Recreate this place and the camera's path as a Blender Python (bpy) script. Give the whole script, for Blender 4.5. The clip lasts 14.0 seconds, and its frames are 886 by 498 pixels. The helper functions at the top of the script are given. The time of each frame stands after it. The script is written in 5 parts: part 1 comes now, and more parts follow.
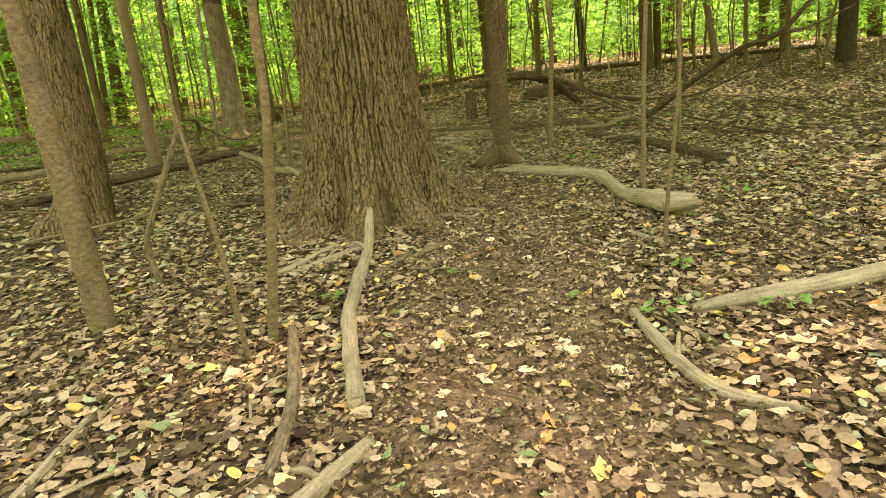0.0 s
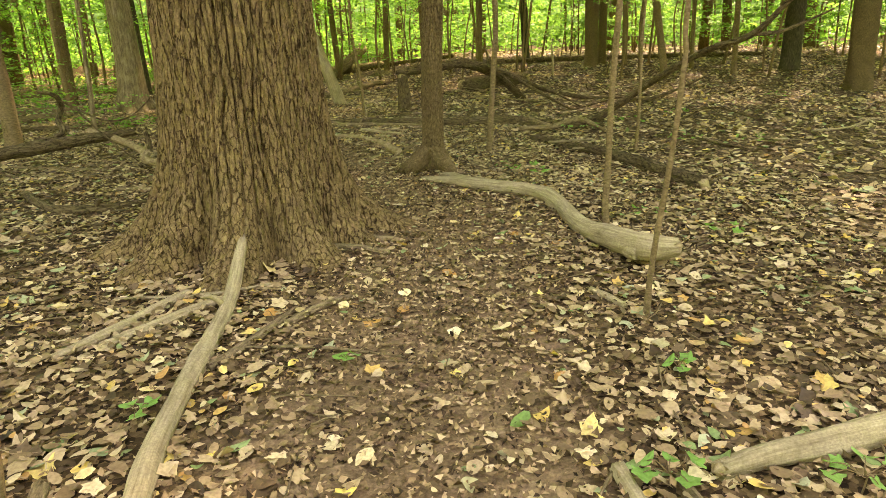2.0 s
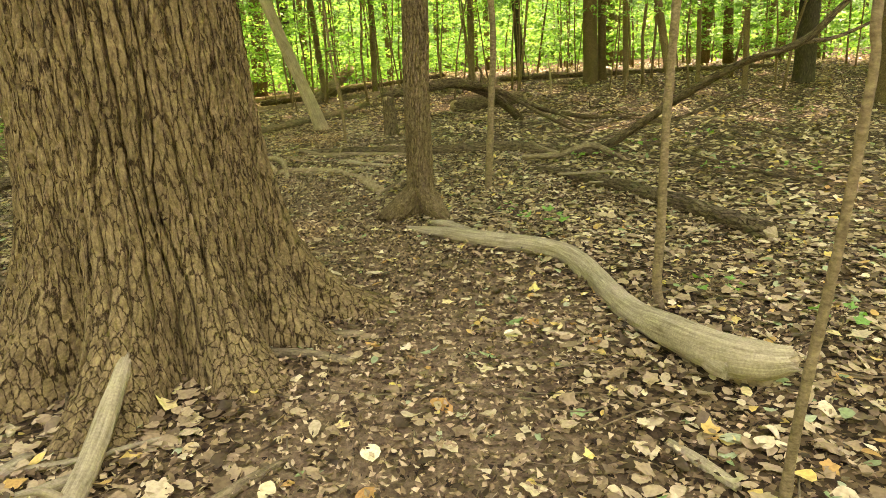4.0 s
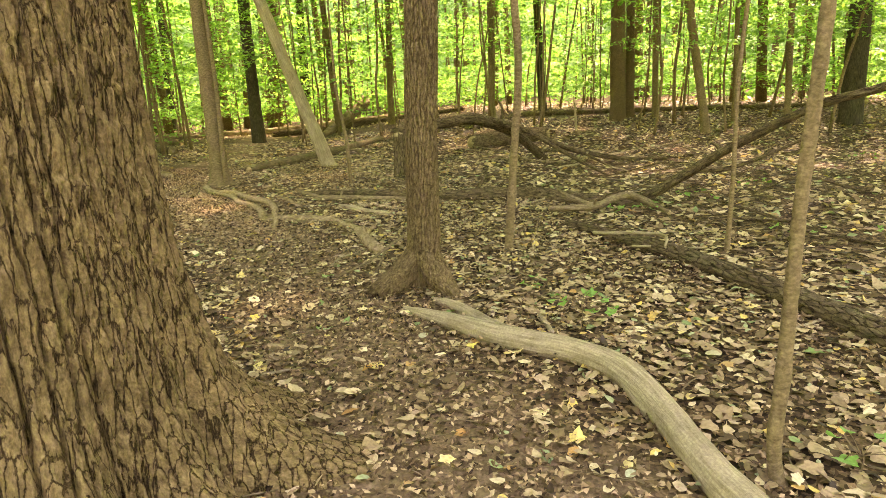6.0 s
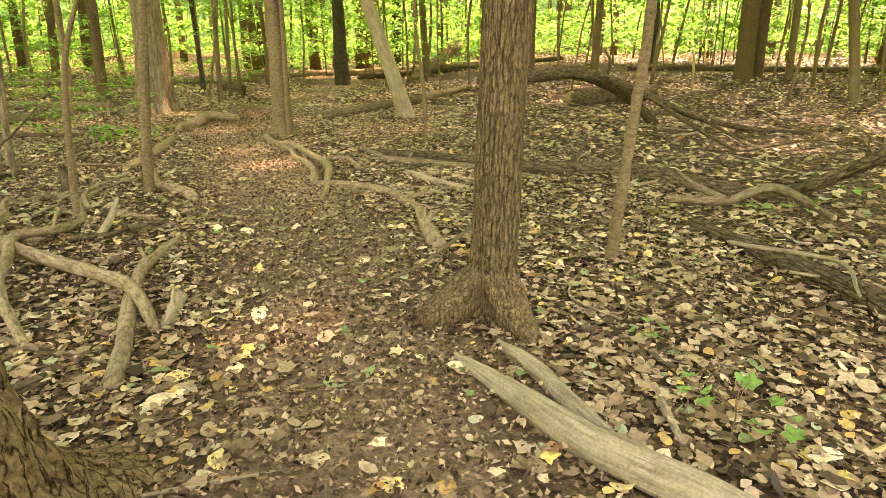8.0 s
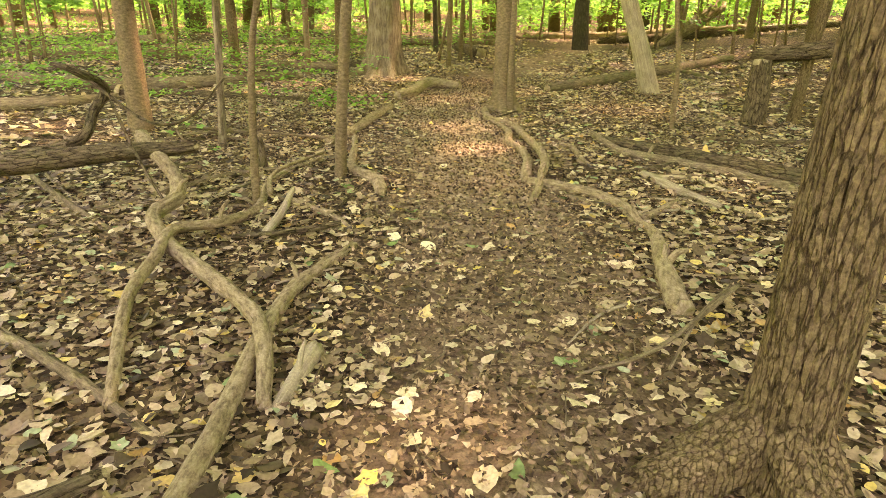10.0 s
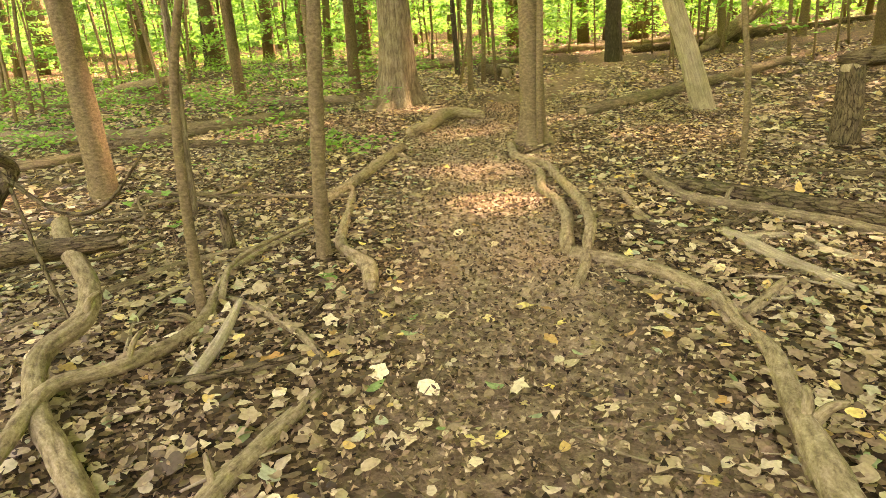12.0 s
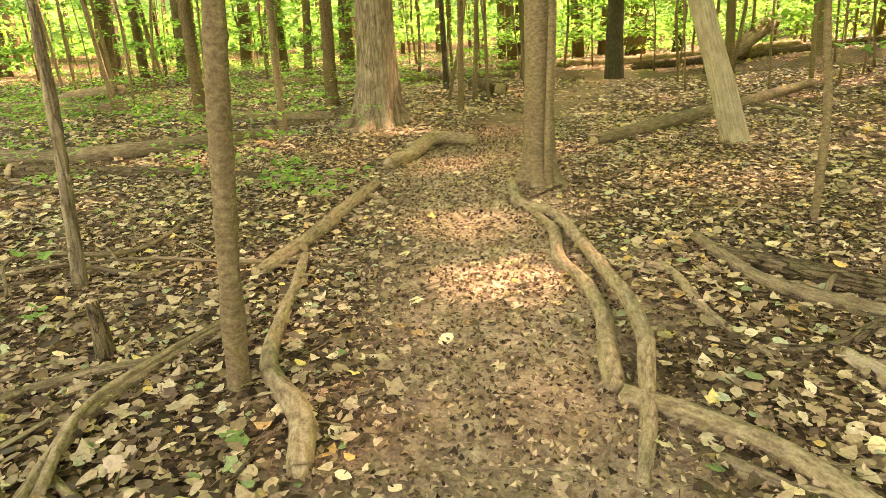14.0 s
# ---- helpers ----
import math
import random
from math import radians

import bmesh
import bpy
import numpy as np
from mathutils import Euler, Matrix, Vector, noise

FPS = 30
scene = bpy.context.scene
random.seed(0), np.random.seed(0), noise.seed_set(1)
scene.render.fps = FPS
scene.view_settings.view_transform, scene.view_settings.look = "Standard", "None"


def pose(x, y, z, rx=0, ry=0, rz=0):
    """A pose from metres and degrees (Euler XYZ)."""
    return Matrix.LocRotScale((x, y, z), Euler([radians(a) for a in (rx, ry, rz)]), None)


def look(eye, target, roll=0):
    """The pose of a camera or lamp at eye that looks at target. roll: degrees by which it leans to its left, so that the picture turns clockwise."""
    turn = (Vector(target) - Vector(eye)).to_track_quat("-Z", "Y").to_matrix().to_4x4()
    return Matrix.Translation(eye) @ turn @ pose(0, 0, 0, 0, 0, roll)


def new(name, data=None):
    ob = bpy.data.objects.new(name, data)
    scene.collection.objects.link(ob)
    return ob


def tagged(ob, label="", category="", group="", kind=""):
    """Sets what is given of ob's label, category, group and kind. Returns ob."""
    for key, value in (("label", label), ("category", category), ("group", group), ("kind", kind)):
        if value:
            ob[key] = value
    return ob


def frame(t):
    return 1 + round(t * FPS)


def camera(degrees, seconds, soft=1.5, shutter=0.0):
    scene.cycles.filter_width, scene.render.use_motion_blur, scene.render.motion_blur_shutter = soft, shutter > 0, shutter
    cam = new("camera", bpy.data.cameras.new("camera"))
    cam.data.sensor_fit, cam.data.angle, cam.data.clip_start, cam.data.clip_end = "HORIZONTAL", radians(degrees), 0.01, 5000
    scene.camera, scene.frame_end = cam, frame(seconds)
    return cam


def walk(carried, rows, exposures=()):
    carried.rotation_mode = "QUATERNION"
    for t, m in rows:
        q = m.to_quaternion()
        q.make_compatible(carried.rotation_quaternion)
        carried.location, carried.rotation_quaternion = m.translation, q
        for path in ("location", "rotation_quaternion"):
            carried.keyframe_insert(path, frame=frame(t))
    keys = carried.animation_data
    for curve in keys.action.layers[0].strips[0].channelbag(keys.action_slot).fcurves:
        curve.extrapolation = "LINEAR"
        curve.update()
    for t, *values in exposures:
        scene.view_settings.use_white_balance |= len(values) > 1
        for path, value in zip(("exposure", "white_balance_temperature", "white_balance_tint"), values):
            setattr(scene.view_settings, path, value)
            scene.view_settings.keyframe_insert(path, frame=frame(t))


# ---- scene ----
cam = camera(70.1, 14.0, soft=0.5)
PATH = [
    (0, (0.052, -0.581, 1.498), (-0.175, 1.324, 0.932), -5.5),
    (0.5, (0.009, -0.16, 1.504), (-0.053, 1.766, 0.969), -2.2),
    (1, (0.075, 0.252, 1.475), (0.021, 2.196, 1.009), -3.1),
    (1.5, (0.155, 0.614, 1.468), (0.101, 2.529, 0.895), -3.8),
    (2, (0.127, 1.015, 1.476), (0.106, 2.915, 0.852), -1.6),
    (2.5, (0.167, 1.404, 1.45), (0.217, 3.306, 0.833), -2.4),
    (3, (0.186, 1.784, 1.483), (0.133, 3.702, 0.919), -3.3),
    (3.2, (0.166, 1.948, 1.464), (0.1, 3.864, 0.894), -3.8),
    (5.3, (0.219, 3.395, 1.428), (0.322, 5.313, 0.873), -0.3),
    (5.5, (0.245, 3.535, 1.418), (0.27, 5.466, 0.897), 0.8),
    (6, (0.244, 3.871, 1.466), (0.188, 5.812, 0.99), -1.8),
    (6.5, (0.193, 4.257, 1.467), (0.289, 6.218, 1.085), -0.7),
    (7, (0.234, 4.604, 1.46), (0.16, 6.556, 1.032), -1.0),
    (7.5, (0.281, 4.982, 1.466), (0.066, 6.902, 0.951), -1.6),
    (8, (0.227, 5.354, 1.477), (-0.087, 7.226, 0.847), 0.6),
    (8.5, (0.267, 5.707, 1.478), (-0.229, 7.543, 0.859), -0.2),
    (9, (0.212, 6.074, 1.479), (-0.588, 7.767, 0.776), -1.5),
    (9.2, (0.138, 6.194, 1.481), (-0.71, 7.854, 0.758), -0.2),
    (11.3, (-0.538, 7.571, 1.489), (-1.613, 9.102, 0.784), -2.3),
    (11.5, (-0.586, 7.717, 1.489), (-1.686, 9.257, 0.84), -2.0),
    (12, (-0.748, 8.002, 1.493), (-1.792, 9.563, 0.802), -3.7),
    (12.5, (-0.989, 8.282, 1.501), (-1.87, 9.942, 0.817), -1.9),
    (12.8, (-1.11, 8.533, 1.468), (-2.052, 10.19, 0.864), -2.4),
    (13, (-1.159, 8.679, 1.483), (-2.061, 10.363, 0.89), -2.1),
    (13.5, (-1.369, 9.006, 1.458), (-2.304, 10.65, 0.805), -1.3),
    (14, (-1.575, 9.326, 1.475), (-2.582, 10.92, 0.808), -2.2),
]
walk(cam, [(t, look(eye, target, roll)) for t, eye, target, roll in PATH], [(0.0, 4.02, 12000, 40), (3.0, 4.15, 11700, 41), (5.5, 4.48, 10800, 49), (7.5, 4.72, 10800, 55), (11.5, 4.82, 10800, 58), (14.0, 4.92, 10700, 58)])
# ---- body ----
SUN_FROM = Vector((0.35, 0.62, 0.85)).normalized()
world = bpy.data.worlds.new("sky")
scene.world = world
world.use_nodes = True
wn = world.node_tree.nodes
sky = wn.new("ShaderNodeTexSky")
sky.sky_type, sky.sun_disc = "NISHITA", False
sky.sun_elevation, sky.sun_rotation = math.asin(SUN_FROM.z), math.atan2(SUN_FROM.x, SUN_FROM.y)
world.node_tree.links.new(sky.outputs[0], wn["Background"].inputs[0])
wn["Background"].inputs[1].default_value = 0.15
sun = new("sun", bpy.data.lights.new("sun", "SUN"))
sun.data.energy, sun.data.angle, sun.data.color = 2.4, radians(2.6), (0.95, 0.98, 1.0)
sun.matrix_world = look(SUN_FROM * 60, (0, 0, 0))


# ---- materials ----
def shader(name, rough=0.85, spec=0.25):
    m = bpy.data.materials.new(name)
    m.use_nodes = True
    t = m.node_tree
    b = t.nodes["Principled BSDF"]
    b.inputs["Roughness"].default_value = rough
    b.inputs["Specular IOR Level"].default_value = spec
    return m, t, b


def node(t, kind, **inputs):
    n = t.nodes.new(kind)
    for k, v in inputs.items():
        n.inputs[k.replace("_", " ")].default_value = v
    return n


def ramp(t, source, stops, interpolation="LINEAR"):
    r = t.nodes.new("ShaderNodeValToRGB")
    r.color_ramp.interpolation = interpolation
    e = r.color_ramp.elements
    while len(e) < len(stops):
        e.new(0.5)
    for el, (p, c) in zip(e, stops):
        el.position, el.color = p, (*c, 1)
    t.links.new(source, r.inputs[0])
    return r.outputs[0]


def mixed(t, kind, fac, a, b):
    m = t.nodes.new("ShaderNodeMix")
    m.data_type, m.blend_type = "RGBA", kind
    for slot, v in ((0, fac), (6, a), (7, b)):
        if isinstance(v, (int, float)):
            m.inputs[slot].default_value = v
        elif isinstance(v, tuple):
            m.inputs[slot].default_value = (*v, 1)
        else:
            t.links.new(v, m.inputs[slot])
    return m.outputs[2]


def bumped(t, b, height, strength, distance):
    n = node(t, "ShaderNodeBump", Strength=strength, Distance=distance)
    t.links.new(height, n.inputs["Height"])
    t.links.new(n.outputs[0], b.inputs["Normal"])


def bark(name, dark, mid, light, grain=(45, 7), moss=0.0, bump=0.012, rough=0.9, fissures=None, gap=0.06, crack=(0.33, 0.28, 0.24), solid=False):
    """Bark or weathered wood; the mesh's UV is metres round and along the stem."""
    m, t, b = shader(name, rough, 0.08)
    uv = t.nodes.new("ShaderNodeUVMap")
    mp = node(t, "ShaderNodeMapping", Scale=(grain[0], grain[1], 1))
    t.links.new(uv.outputs[0], mp.inputs[0])
    n1 = node(t, "ShaderNodeTexNoise", Scale=1.0, Detail=7.0, Roughness=0.72, Distortion=0.15)
    t.links.new(mp.outputs[0], n1.inputs[0])
    co = t.nodes.new("ShaderNodeTexCoord")
    n2 = node(t, "ShaderNodeTexNoise", Scale=4.0, Detail=8.0, Roughness=0.7)
    t.links.new(co.outputs["Object"], n2.inputs[0])
    n3 = node(t, "ShaderNodeTexNoise", Scale=90.0, Detail=3.0)
    t.links.new(co.outputs["Object"], n3.inputs[0])
    c = ramp(t, n1.outputs[0], [(0.3, dark), (0.5, mid), (0.72, light)])
    stain = ramp(t, n2.outputs[0], [(0.32, (0.62, 0.6, 0.56)), (0.5, (0.92, 0.91, 0.88)), (0.68, (1.14, 1.12, 1.06))])
    c = mixed(t, "MULTIPLY", 0.8, c, stain)
    speck = ramp(t, n3.outputs[0], [(0.35, (0.72, 0.72, 0.7)), (0.65, (1.12, 1.12, 1.12))])
    c = mixed(t, "MULTIPLY", 0.7, c, speck)
    if moss:
        n4 = node(t, "ShaderNodeTexNoise", Scale=5.0, Detail=6.0)
        t.links.new(co.outputs["Object"], n4.inputs[0])
        f = ramp(t, n4.outputs[0], [(0.55 - 0.1 * moss, (0, 0, 0)), (0.68, (moss, moss, moss))])
        c = mixed(t, "MIX", f, c, (0.075, 0.1, 0.03))
    t.links.new(c, b.inputs["Base Color"])
    both = t.nodes.new("ShaderNodeMath")
    both.operation = "MULTIPLY_ADD"
    both.inputs[1].default_value = 0.45
    t.links.new(n3.outputs[0], both.inputs[0])
    t.links.new(n1.outputs[0], both.inputs[2])
    relief = both.outputs[0]
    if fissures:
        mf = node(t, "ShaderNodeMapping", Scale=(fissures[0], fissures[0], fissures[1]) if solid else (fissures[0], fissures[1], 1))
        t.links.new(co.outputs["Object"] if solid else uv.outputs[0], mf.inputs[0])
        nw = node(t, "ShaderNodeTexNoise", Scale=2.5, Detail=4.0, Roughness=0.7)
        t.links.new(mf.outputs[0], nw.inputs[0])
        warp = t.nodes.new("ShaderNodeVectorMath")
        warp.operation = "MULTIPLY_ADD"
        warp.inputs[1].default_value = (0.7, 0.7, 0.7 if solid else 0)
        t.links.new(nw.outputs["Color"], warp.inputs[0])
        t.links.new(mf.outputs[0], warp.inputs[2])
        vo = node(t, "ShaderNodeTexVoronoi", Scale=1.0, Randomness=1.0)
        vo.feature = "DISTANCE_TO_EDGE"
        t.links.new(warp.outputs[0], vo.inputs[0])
        # Fissures darkened in the colour: inner bark tone plus the shade of the cleft.
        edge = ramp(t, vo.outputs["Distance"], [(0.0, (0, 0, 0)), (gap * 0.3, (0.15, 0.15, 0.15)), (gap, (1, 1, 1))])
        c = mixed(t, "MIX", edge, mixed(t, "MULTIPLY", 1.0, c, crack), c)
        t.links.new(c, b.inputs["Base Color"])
        add = t.nodes.new("ShaderNodeMath")
        add.operation = "MULTIPLY_ADD"
        add.inputs[1].default_value = 0.9
        t.links.new(edge, add.inputs[0])
        t.links.new(relief, add.inputs[2])
        relief = add.outputs[0]
    bumped(t, b, relief, 1.0, bump)
    return m


def soil():
    m, t, b = shader("forest_floor", 0.9, 0.08)
    co = t.nodes.new("ShaderNodeTexCoord")
    ns = []
    for s, d in ((0.9, 4.0), (14.0, 8.0), (70.0, 5.0)):
        n = node(t, "ShaderNodeTexNoise", Scale=s, Detail=d, Roughness=0.65)
        t.links.new(co.outputs["Object"], n.inputs[0])
        ns.append(n.outputs[0])
    v = node(t, "ShaderNodeTexVoronoi", Scale=38.0, Randomness=1.0)
    t.links.new(co.outputs["Object"], v.inputs[0])
    at = t.nodes.new("ShaderNodeAttribute")
    at.attribute_name = "trodden"
    duff = ramp(t, v.outputs["Color"], [(0.2, (0.022, 0.013, 0.006)), (0.5, (0.075, 0.047, 0.022)), (0.8, (0.19, 0.124, 0.06))])
    duff = mixed(t, "MULTIPLY", 0.8, duff, ramp(t, ns[1], [(0.3, (0.45, 0.43, 0.4)), (0.65, (1.15, 1.1, 1.0))]))
    earth = ramp(t, ns[1], [(0.3, (0.085, 0.052, 0.026)), (0.5, (0.175, 0.113, 0.059)), (0.72, (0.285, 0.194, 0.107))])
    earth = mixed(t, "MULTIPLY", 0.75, earth, ramp(t, ns[2], [(0.35, (0.55, 0.53, 0.5)), (0.62, (1.2, 1.18, 1.12))]))
    # Pale dry earth, its colour lightened further to read as sunlit.
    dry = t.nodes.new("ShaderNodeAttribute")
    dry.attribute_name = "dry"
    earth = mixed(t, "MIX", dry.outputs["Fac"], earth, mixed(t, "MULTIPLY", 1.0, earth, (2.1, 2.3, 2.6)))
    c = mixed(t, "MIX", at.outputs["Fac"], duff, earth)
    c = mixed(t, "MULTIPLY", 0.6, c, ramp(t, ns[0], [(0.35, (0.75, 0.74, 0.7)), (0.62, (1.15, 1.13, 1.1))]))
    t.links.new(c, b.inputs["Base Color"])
    bumped(t, b, ns[1], 1.0, 0.02)
    return m


def leaf_material(name, stops, single=False, through_light=0.3, rough=0.55, veins=True, gloss=0.12):
    """Leaf colours spread over the pieces of a mesh, or over the objects when single."""
    m, t, b = shader(name, rough, gloss)
    if single:
        pick = t.nodes.new("ShaderNodeObjectInfo").outputs["Random"]
    else:
        pick = t.nodes.new("ShaderNodeNewGeometry").outputs["Random Per Island"]
    c = ramp(t, pick, stops)
    co = t.nodes.new("ShaderNodeTexCoord")
    n = node(t, "ShaderNodeTexNoise", Scale=60.0, Detail=4.0)
    t.links.new(co.outputs["Object"], n.inputs[0])
    if veins:
        c = mixed(t, "MULTIPLY", 0.75, c, ramp(t, n.outputs[0], [(0.3, (0.6, 0.56, 0.5)), (0.6, (1.08, 1.06, 1.02))]))
    t.links.new(c, b.inputs["Base Color"])
    tr = t.nodes.new("ShaderNodeBsdfTranslucent")
    t.links.new(mixed(t, "MULTIPLY", 1.0, c, (1.4, 1.7, 1.0)), tr.inputs[0])
    mx = t.nodes.new("ShaderNodeMixShader")
    mx.inputs[0].default_value = through_light
    t.links.new(b.outputs[0], mx.inputs[1])
    t.links.new(tr.outputs[0], mx.inputs[2])
    t.links.new(mx.outputs[0], t.nodes["Material Output"].inputs[0])
    return m


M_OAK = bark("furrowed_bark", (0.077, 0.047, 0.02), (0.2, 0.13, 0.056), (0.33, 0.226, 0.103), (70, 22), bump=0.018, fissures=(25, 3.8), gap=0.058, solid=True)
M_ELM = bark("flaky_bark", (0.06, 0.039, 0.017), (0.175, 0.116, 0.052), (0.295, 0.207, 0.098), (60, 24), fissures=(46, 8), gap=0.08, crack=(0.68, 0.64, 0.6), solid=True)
M_SMOOTH = bark("sapling_bark", (0.076, 0.051, 0.023), (0.172, 0.117, 0.056), (0.275, 0.196, 0.1), (26, 40), bump=0.004, moss=0.15)
M_DARK = bark("dark_bark", (0.021, 0.017, 0.009), (0.062, 0.050, 0.028), (0.125, 0.100, 0.058), (40, 8))
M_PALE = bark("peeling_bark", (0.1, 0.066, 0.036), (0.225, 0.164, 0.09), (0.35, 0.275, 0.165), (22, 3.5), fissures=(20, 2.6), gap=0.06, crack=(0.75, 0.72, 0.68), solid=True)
M_WOOD = bark("bare_weathered_wood", (0.18, 0.13, 0.07), (0.32, 0.25, 0.14), (0.45, 0.365, 0.215), (60, 3.5), moss=0.1, bump=0.008)
M_GREYWOOD = bark("dead_wood_with_bark", (0.075, 0.049, 0.022), (0.25, 0.178, 0.09), (0.41, 0.312, 0.172), (42, 12), moss=0.0, bump=0.008)
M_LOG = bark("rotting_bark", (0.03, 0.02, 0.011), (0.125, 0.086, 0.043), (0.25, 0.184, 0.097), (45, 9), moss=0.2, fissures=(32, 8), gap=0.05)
M_MOSS = bark("mossy_bark", (0.05, 0.036, 0.018), (0.16, 0.118, 0.06), (0.29, 0.222, 0.118), (40, 7), moss=0.35)
M_BRANCH = bark("dead_branch_bark", (0.055, 0.037, 0.019), (0.19, 0.135, 0.07), (0.33, 0.25, 0.135), (55, 9), moss=0.1)
M_SPLINTER = bark("splintered_wood", (0.15, 0.1, 0.05), (0.31, 0.225, 0.115), (0.46, 0.36, 0.2), (60, 4), bump=0.006)
M_SOIL = soil()
LITTER = [(0.0, (0.035, 0.021, 0.009)), (0.16, (0.12, 0.075, 0.035)), (0.38, (0.25, 0.163, 0.08)), (0.62, (0.37, 0.255, 0.132)),
          (0.82, (0.45, 0.335, 0.183)), (0.895, (0.6, 0.475, 0.275)), (0.915, (0.62, 0.44, 0.12)), (0.945, (0.43, 0.21, 0.065)), (0.965, (0.34, 0.36, 0.2)), (1.0, (0.12, 0.2, 0.06))]
M_LITTER = leaf_material("dry_leaves", LITTER, through_light=0.12, rough=0.55, gloss=0.22)
M_CRUMB = leaf_material("leaf_crumbs", [(0.0, (0.02, 0.012, 0.006)), (0.3, (0.105, 0.064, 0.03)), (0.75, (0.3, 0.192, 0.095)), (1.0, (0.5, 0.36, 0.195))], through_light=0.0, rough=0.8, gloss=0.1)
M_GREEN = leaf_material("green_leaves", [(0.0, (0.055, 0.155, 0.035)), (0.5, (0.098, 0.24, 0.055)), (0.85, (0.15, 0.31, 0.075)), (1.0, (0.24, 0.37, 0.09))],
                        through_light=0.58, rough=0.5, veins=False)
M_SEEDLING = leaf_material("seedling_leaves", [(0.0, (0.07, 0.2, 0.045)), (1.0, (0.15, 0.33, 0.08))], through_light=0.35, rough=0.45)


# ---- shape helpers ----
def smooth(a, b, v):
    k = np.clip((v - a) / (b - a), 0, 1)
    return k * k * (3 - 2 * k)


def hashed(*ids):
    h = np.zeros(np.shape(ids[0]), dtype=np.uint32) + np.uint32(0x9E3779B9)
    for k, i in enumerate(ids):
        h = (h ^ (np.asarray(i).astype(np.int64).astype(np.uint32) * np.uint32(0x85EBCA6B + 2 * k))) * np.uint32(0xC2B2AE35)
        h ^= h >> np.uint32(15)
    return (h & np.uint32(0xFFFFFF)) / float(0xFFFFFF)


def vnoise(x, y, seed=0):
    """Smooth value noise of two coordinates, -1 to 1."""
    i, j = np.floor(x), np.floor(y)
    u, v = x - i, y - j
    u, v = u * u * (3 - 2 * u), v * v * (3 - 2 * v)
    s = np.zeros_like(i) + seed
    a, b, c, d = hashed(i, j, s), hashed(i + 1, j, s), hashed(i, j + 1, s), hashed(i + 1, j + 1, s)
    return ((a * (1 - u) + b * u) * (1 - v) + (c * (1 - u) + d * u) * v) * 2 - 1


def vnoise3(x, y, z, seed=0):
    k = np.floor(z)
    w = z - k
    w = w * w * (3 - 2 * w)
    i, j = np.floor(x), np.floor(y)
    u, v = x - i, y - j
    u, v = u * u * (3 - 2 * u), v * v * (3 - 2 * v)
    s = np.zeros_like(i) + seed
    out = 0
    for dk, wk in ((0, 1 - w), (1, w)):
        a, b, c, d = (hashed(i + di, j + dj, k + dk, s) for di, dj in ((0, 0), (1, 0), (0, 1), (1, 1)))
        out = out + wk * ((a * (1 - u) + b * u) * (1 - v) + (c * (1 - u) + d * u) * v)
    return out * 2 - 1


def plates(u, v, count, seed=0):
    """Bark plates: u in cells (wrapping after count), v in cells; 0 in the furrows, 1 on the plates."""
    i, j = np.floor(u), np.floor(v)
    f1, f2 = np.full(u.shape, 9.0), np.full(u.shape, 9.0)
    for di in (-1, 0, 1):
        for dj in (-1, 0, 1):
            ci, cj = i + di, j + dj
            w = np.mod(ci, count)
            s = np.zeros_like(i) + seed
            px, py = ci + 0.15 + 0.7 * hashed(w, cj, s), cj + 0.05 + 0.9 * hashed(w, cj, s + 7)
            d = np.hypot(u - px, v - py)
            f2 = np.where(d < f1, f1, np.minimum(f2, d))
            f1 = np.minimum(f1, d)
    return smooth(0.0, 0.16, f2 - f1)


WALKED = [(0.1, -3.0), (0.0, 3.5), (0.05, 6.0), (-0.6, 8.0), (-1.5, 9.6), (-2.5, 11.3), (-3.7, 13.3), (-5.1, 15.2), (-5.9, 18.0), (-6.3, 23.0), (-8.0, 32.0)]


def from_path(x, y):
    """Distance from the middle of the trodden path."""
    best = np.full(np.shape(x), 1e9)
    for (ax, ay), (bx, by) in zip(WALKED, WALKED[1:]):
        dx, dy = bx - ax, by - ay
        k = np.clip(((x - ax) * dx + (y - ay) * dy) / (dx * dx + dy * dy), 0, 1)
        best = np.minimum(best, np.hypot(x - ax - k * dx, y - ay - k * dy))
    return best


def height(x, y):
    x, y = np.asarray(x, float), np.asarray(y, float)
    rise = 0.75 * smooth(18, 31, y + 0.25 * x) * smooth(-7, 1, x)
    far = smooth(30, 90, np.hypot(x, y - 8)) * (0.8 + 0.8 * vnoise(x / 25, y / 25, 3))
    low = 0.02 * vnoise(x / 1.7, y / 1.7, 1) + 0.01 * vnoise(x / 0.45, y / 0.45, 2)
    low = low * (1 - smooth(11, 17, np.hypot(x + 2, y - 9)))
    return rise + far + low - 0.025 * (1 - smooth(0.2, 0.9, from_path(x, y)))


def gz(x, y):
    return float(height(np.array([x]), np.array([y]))[0])


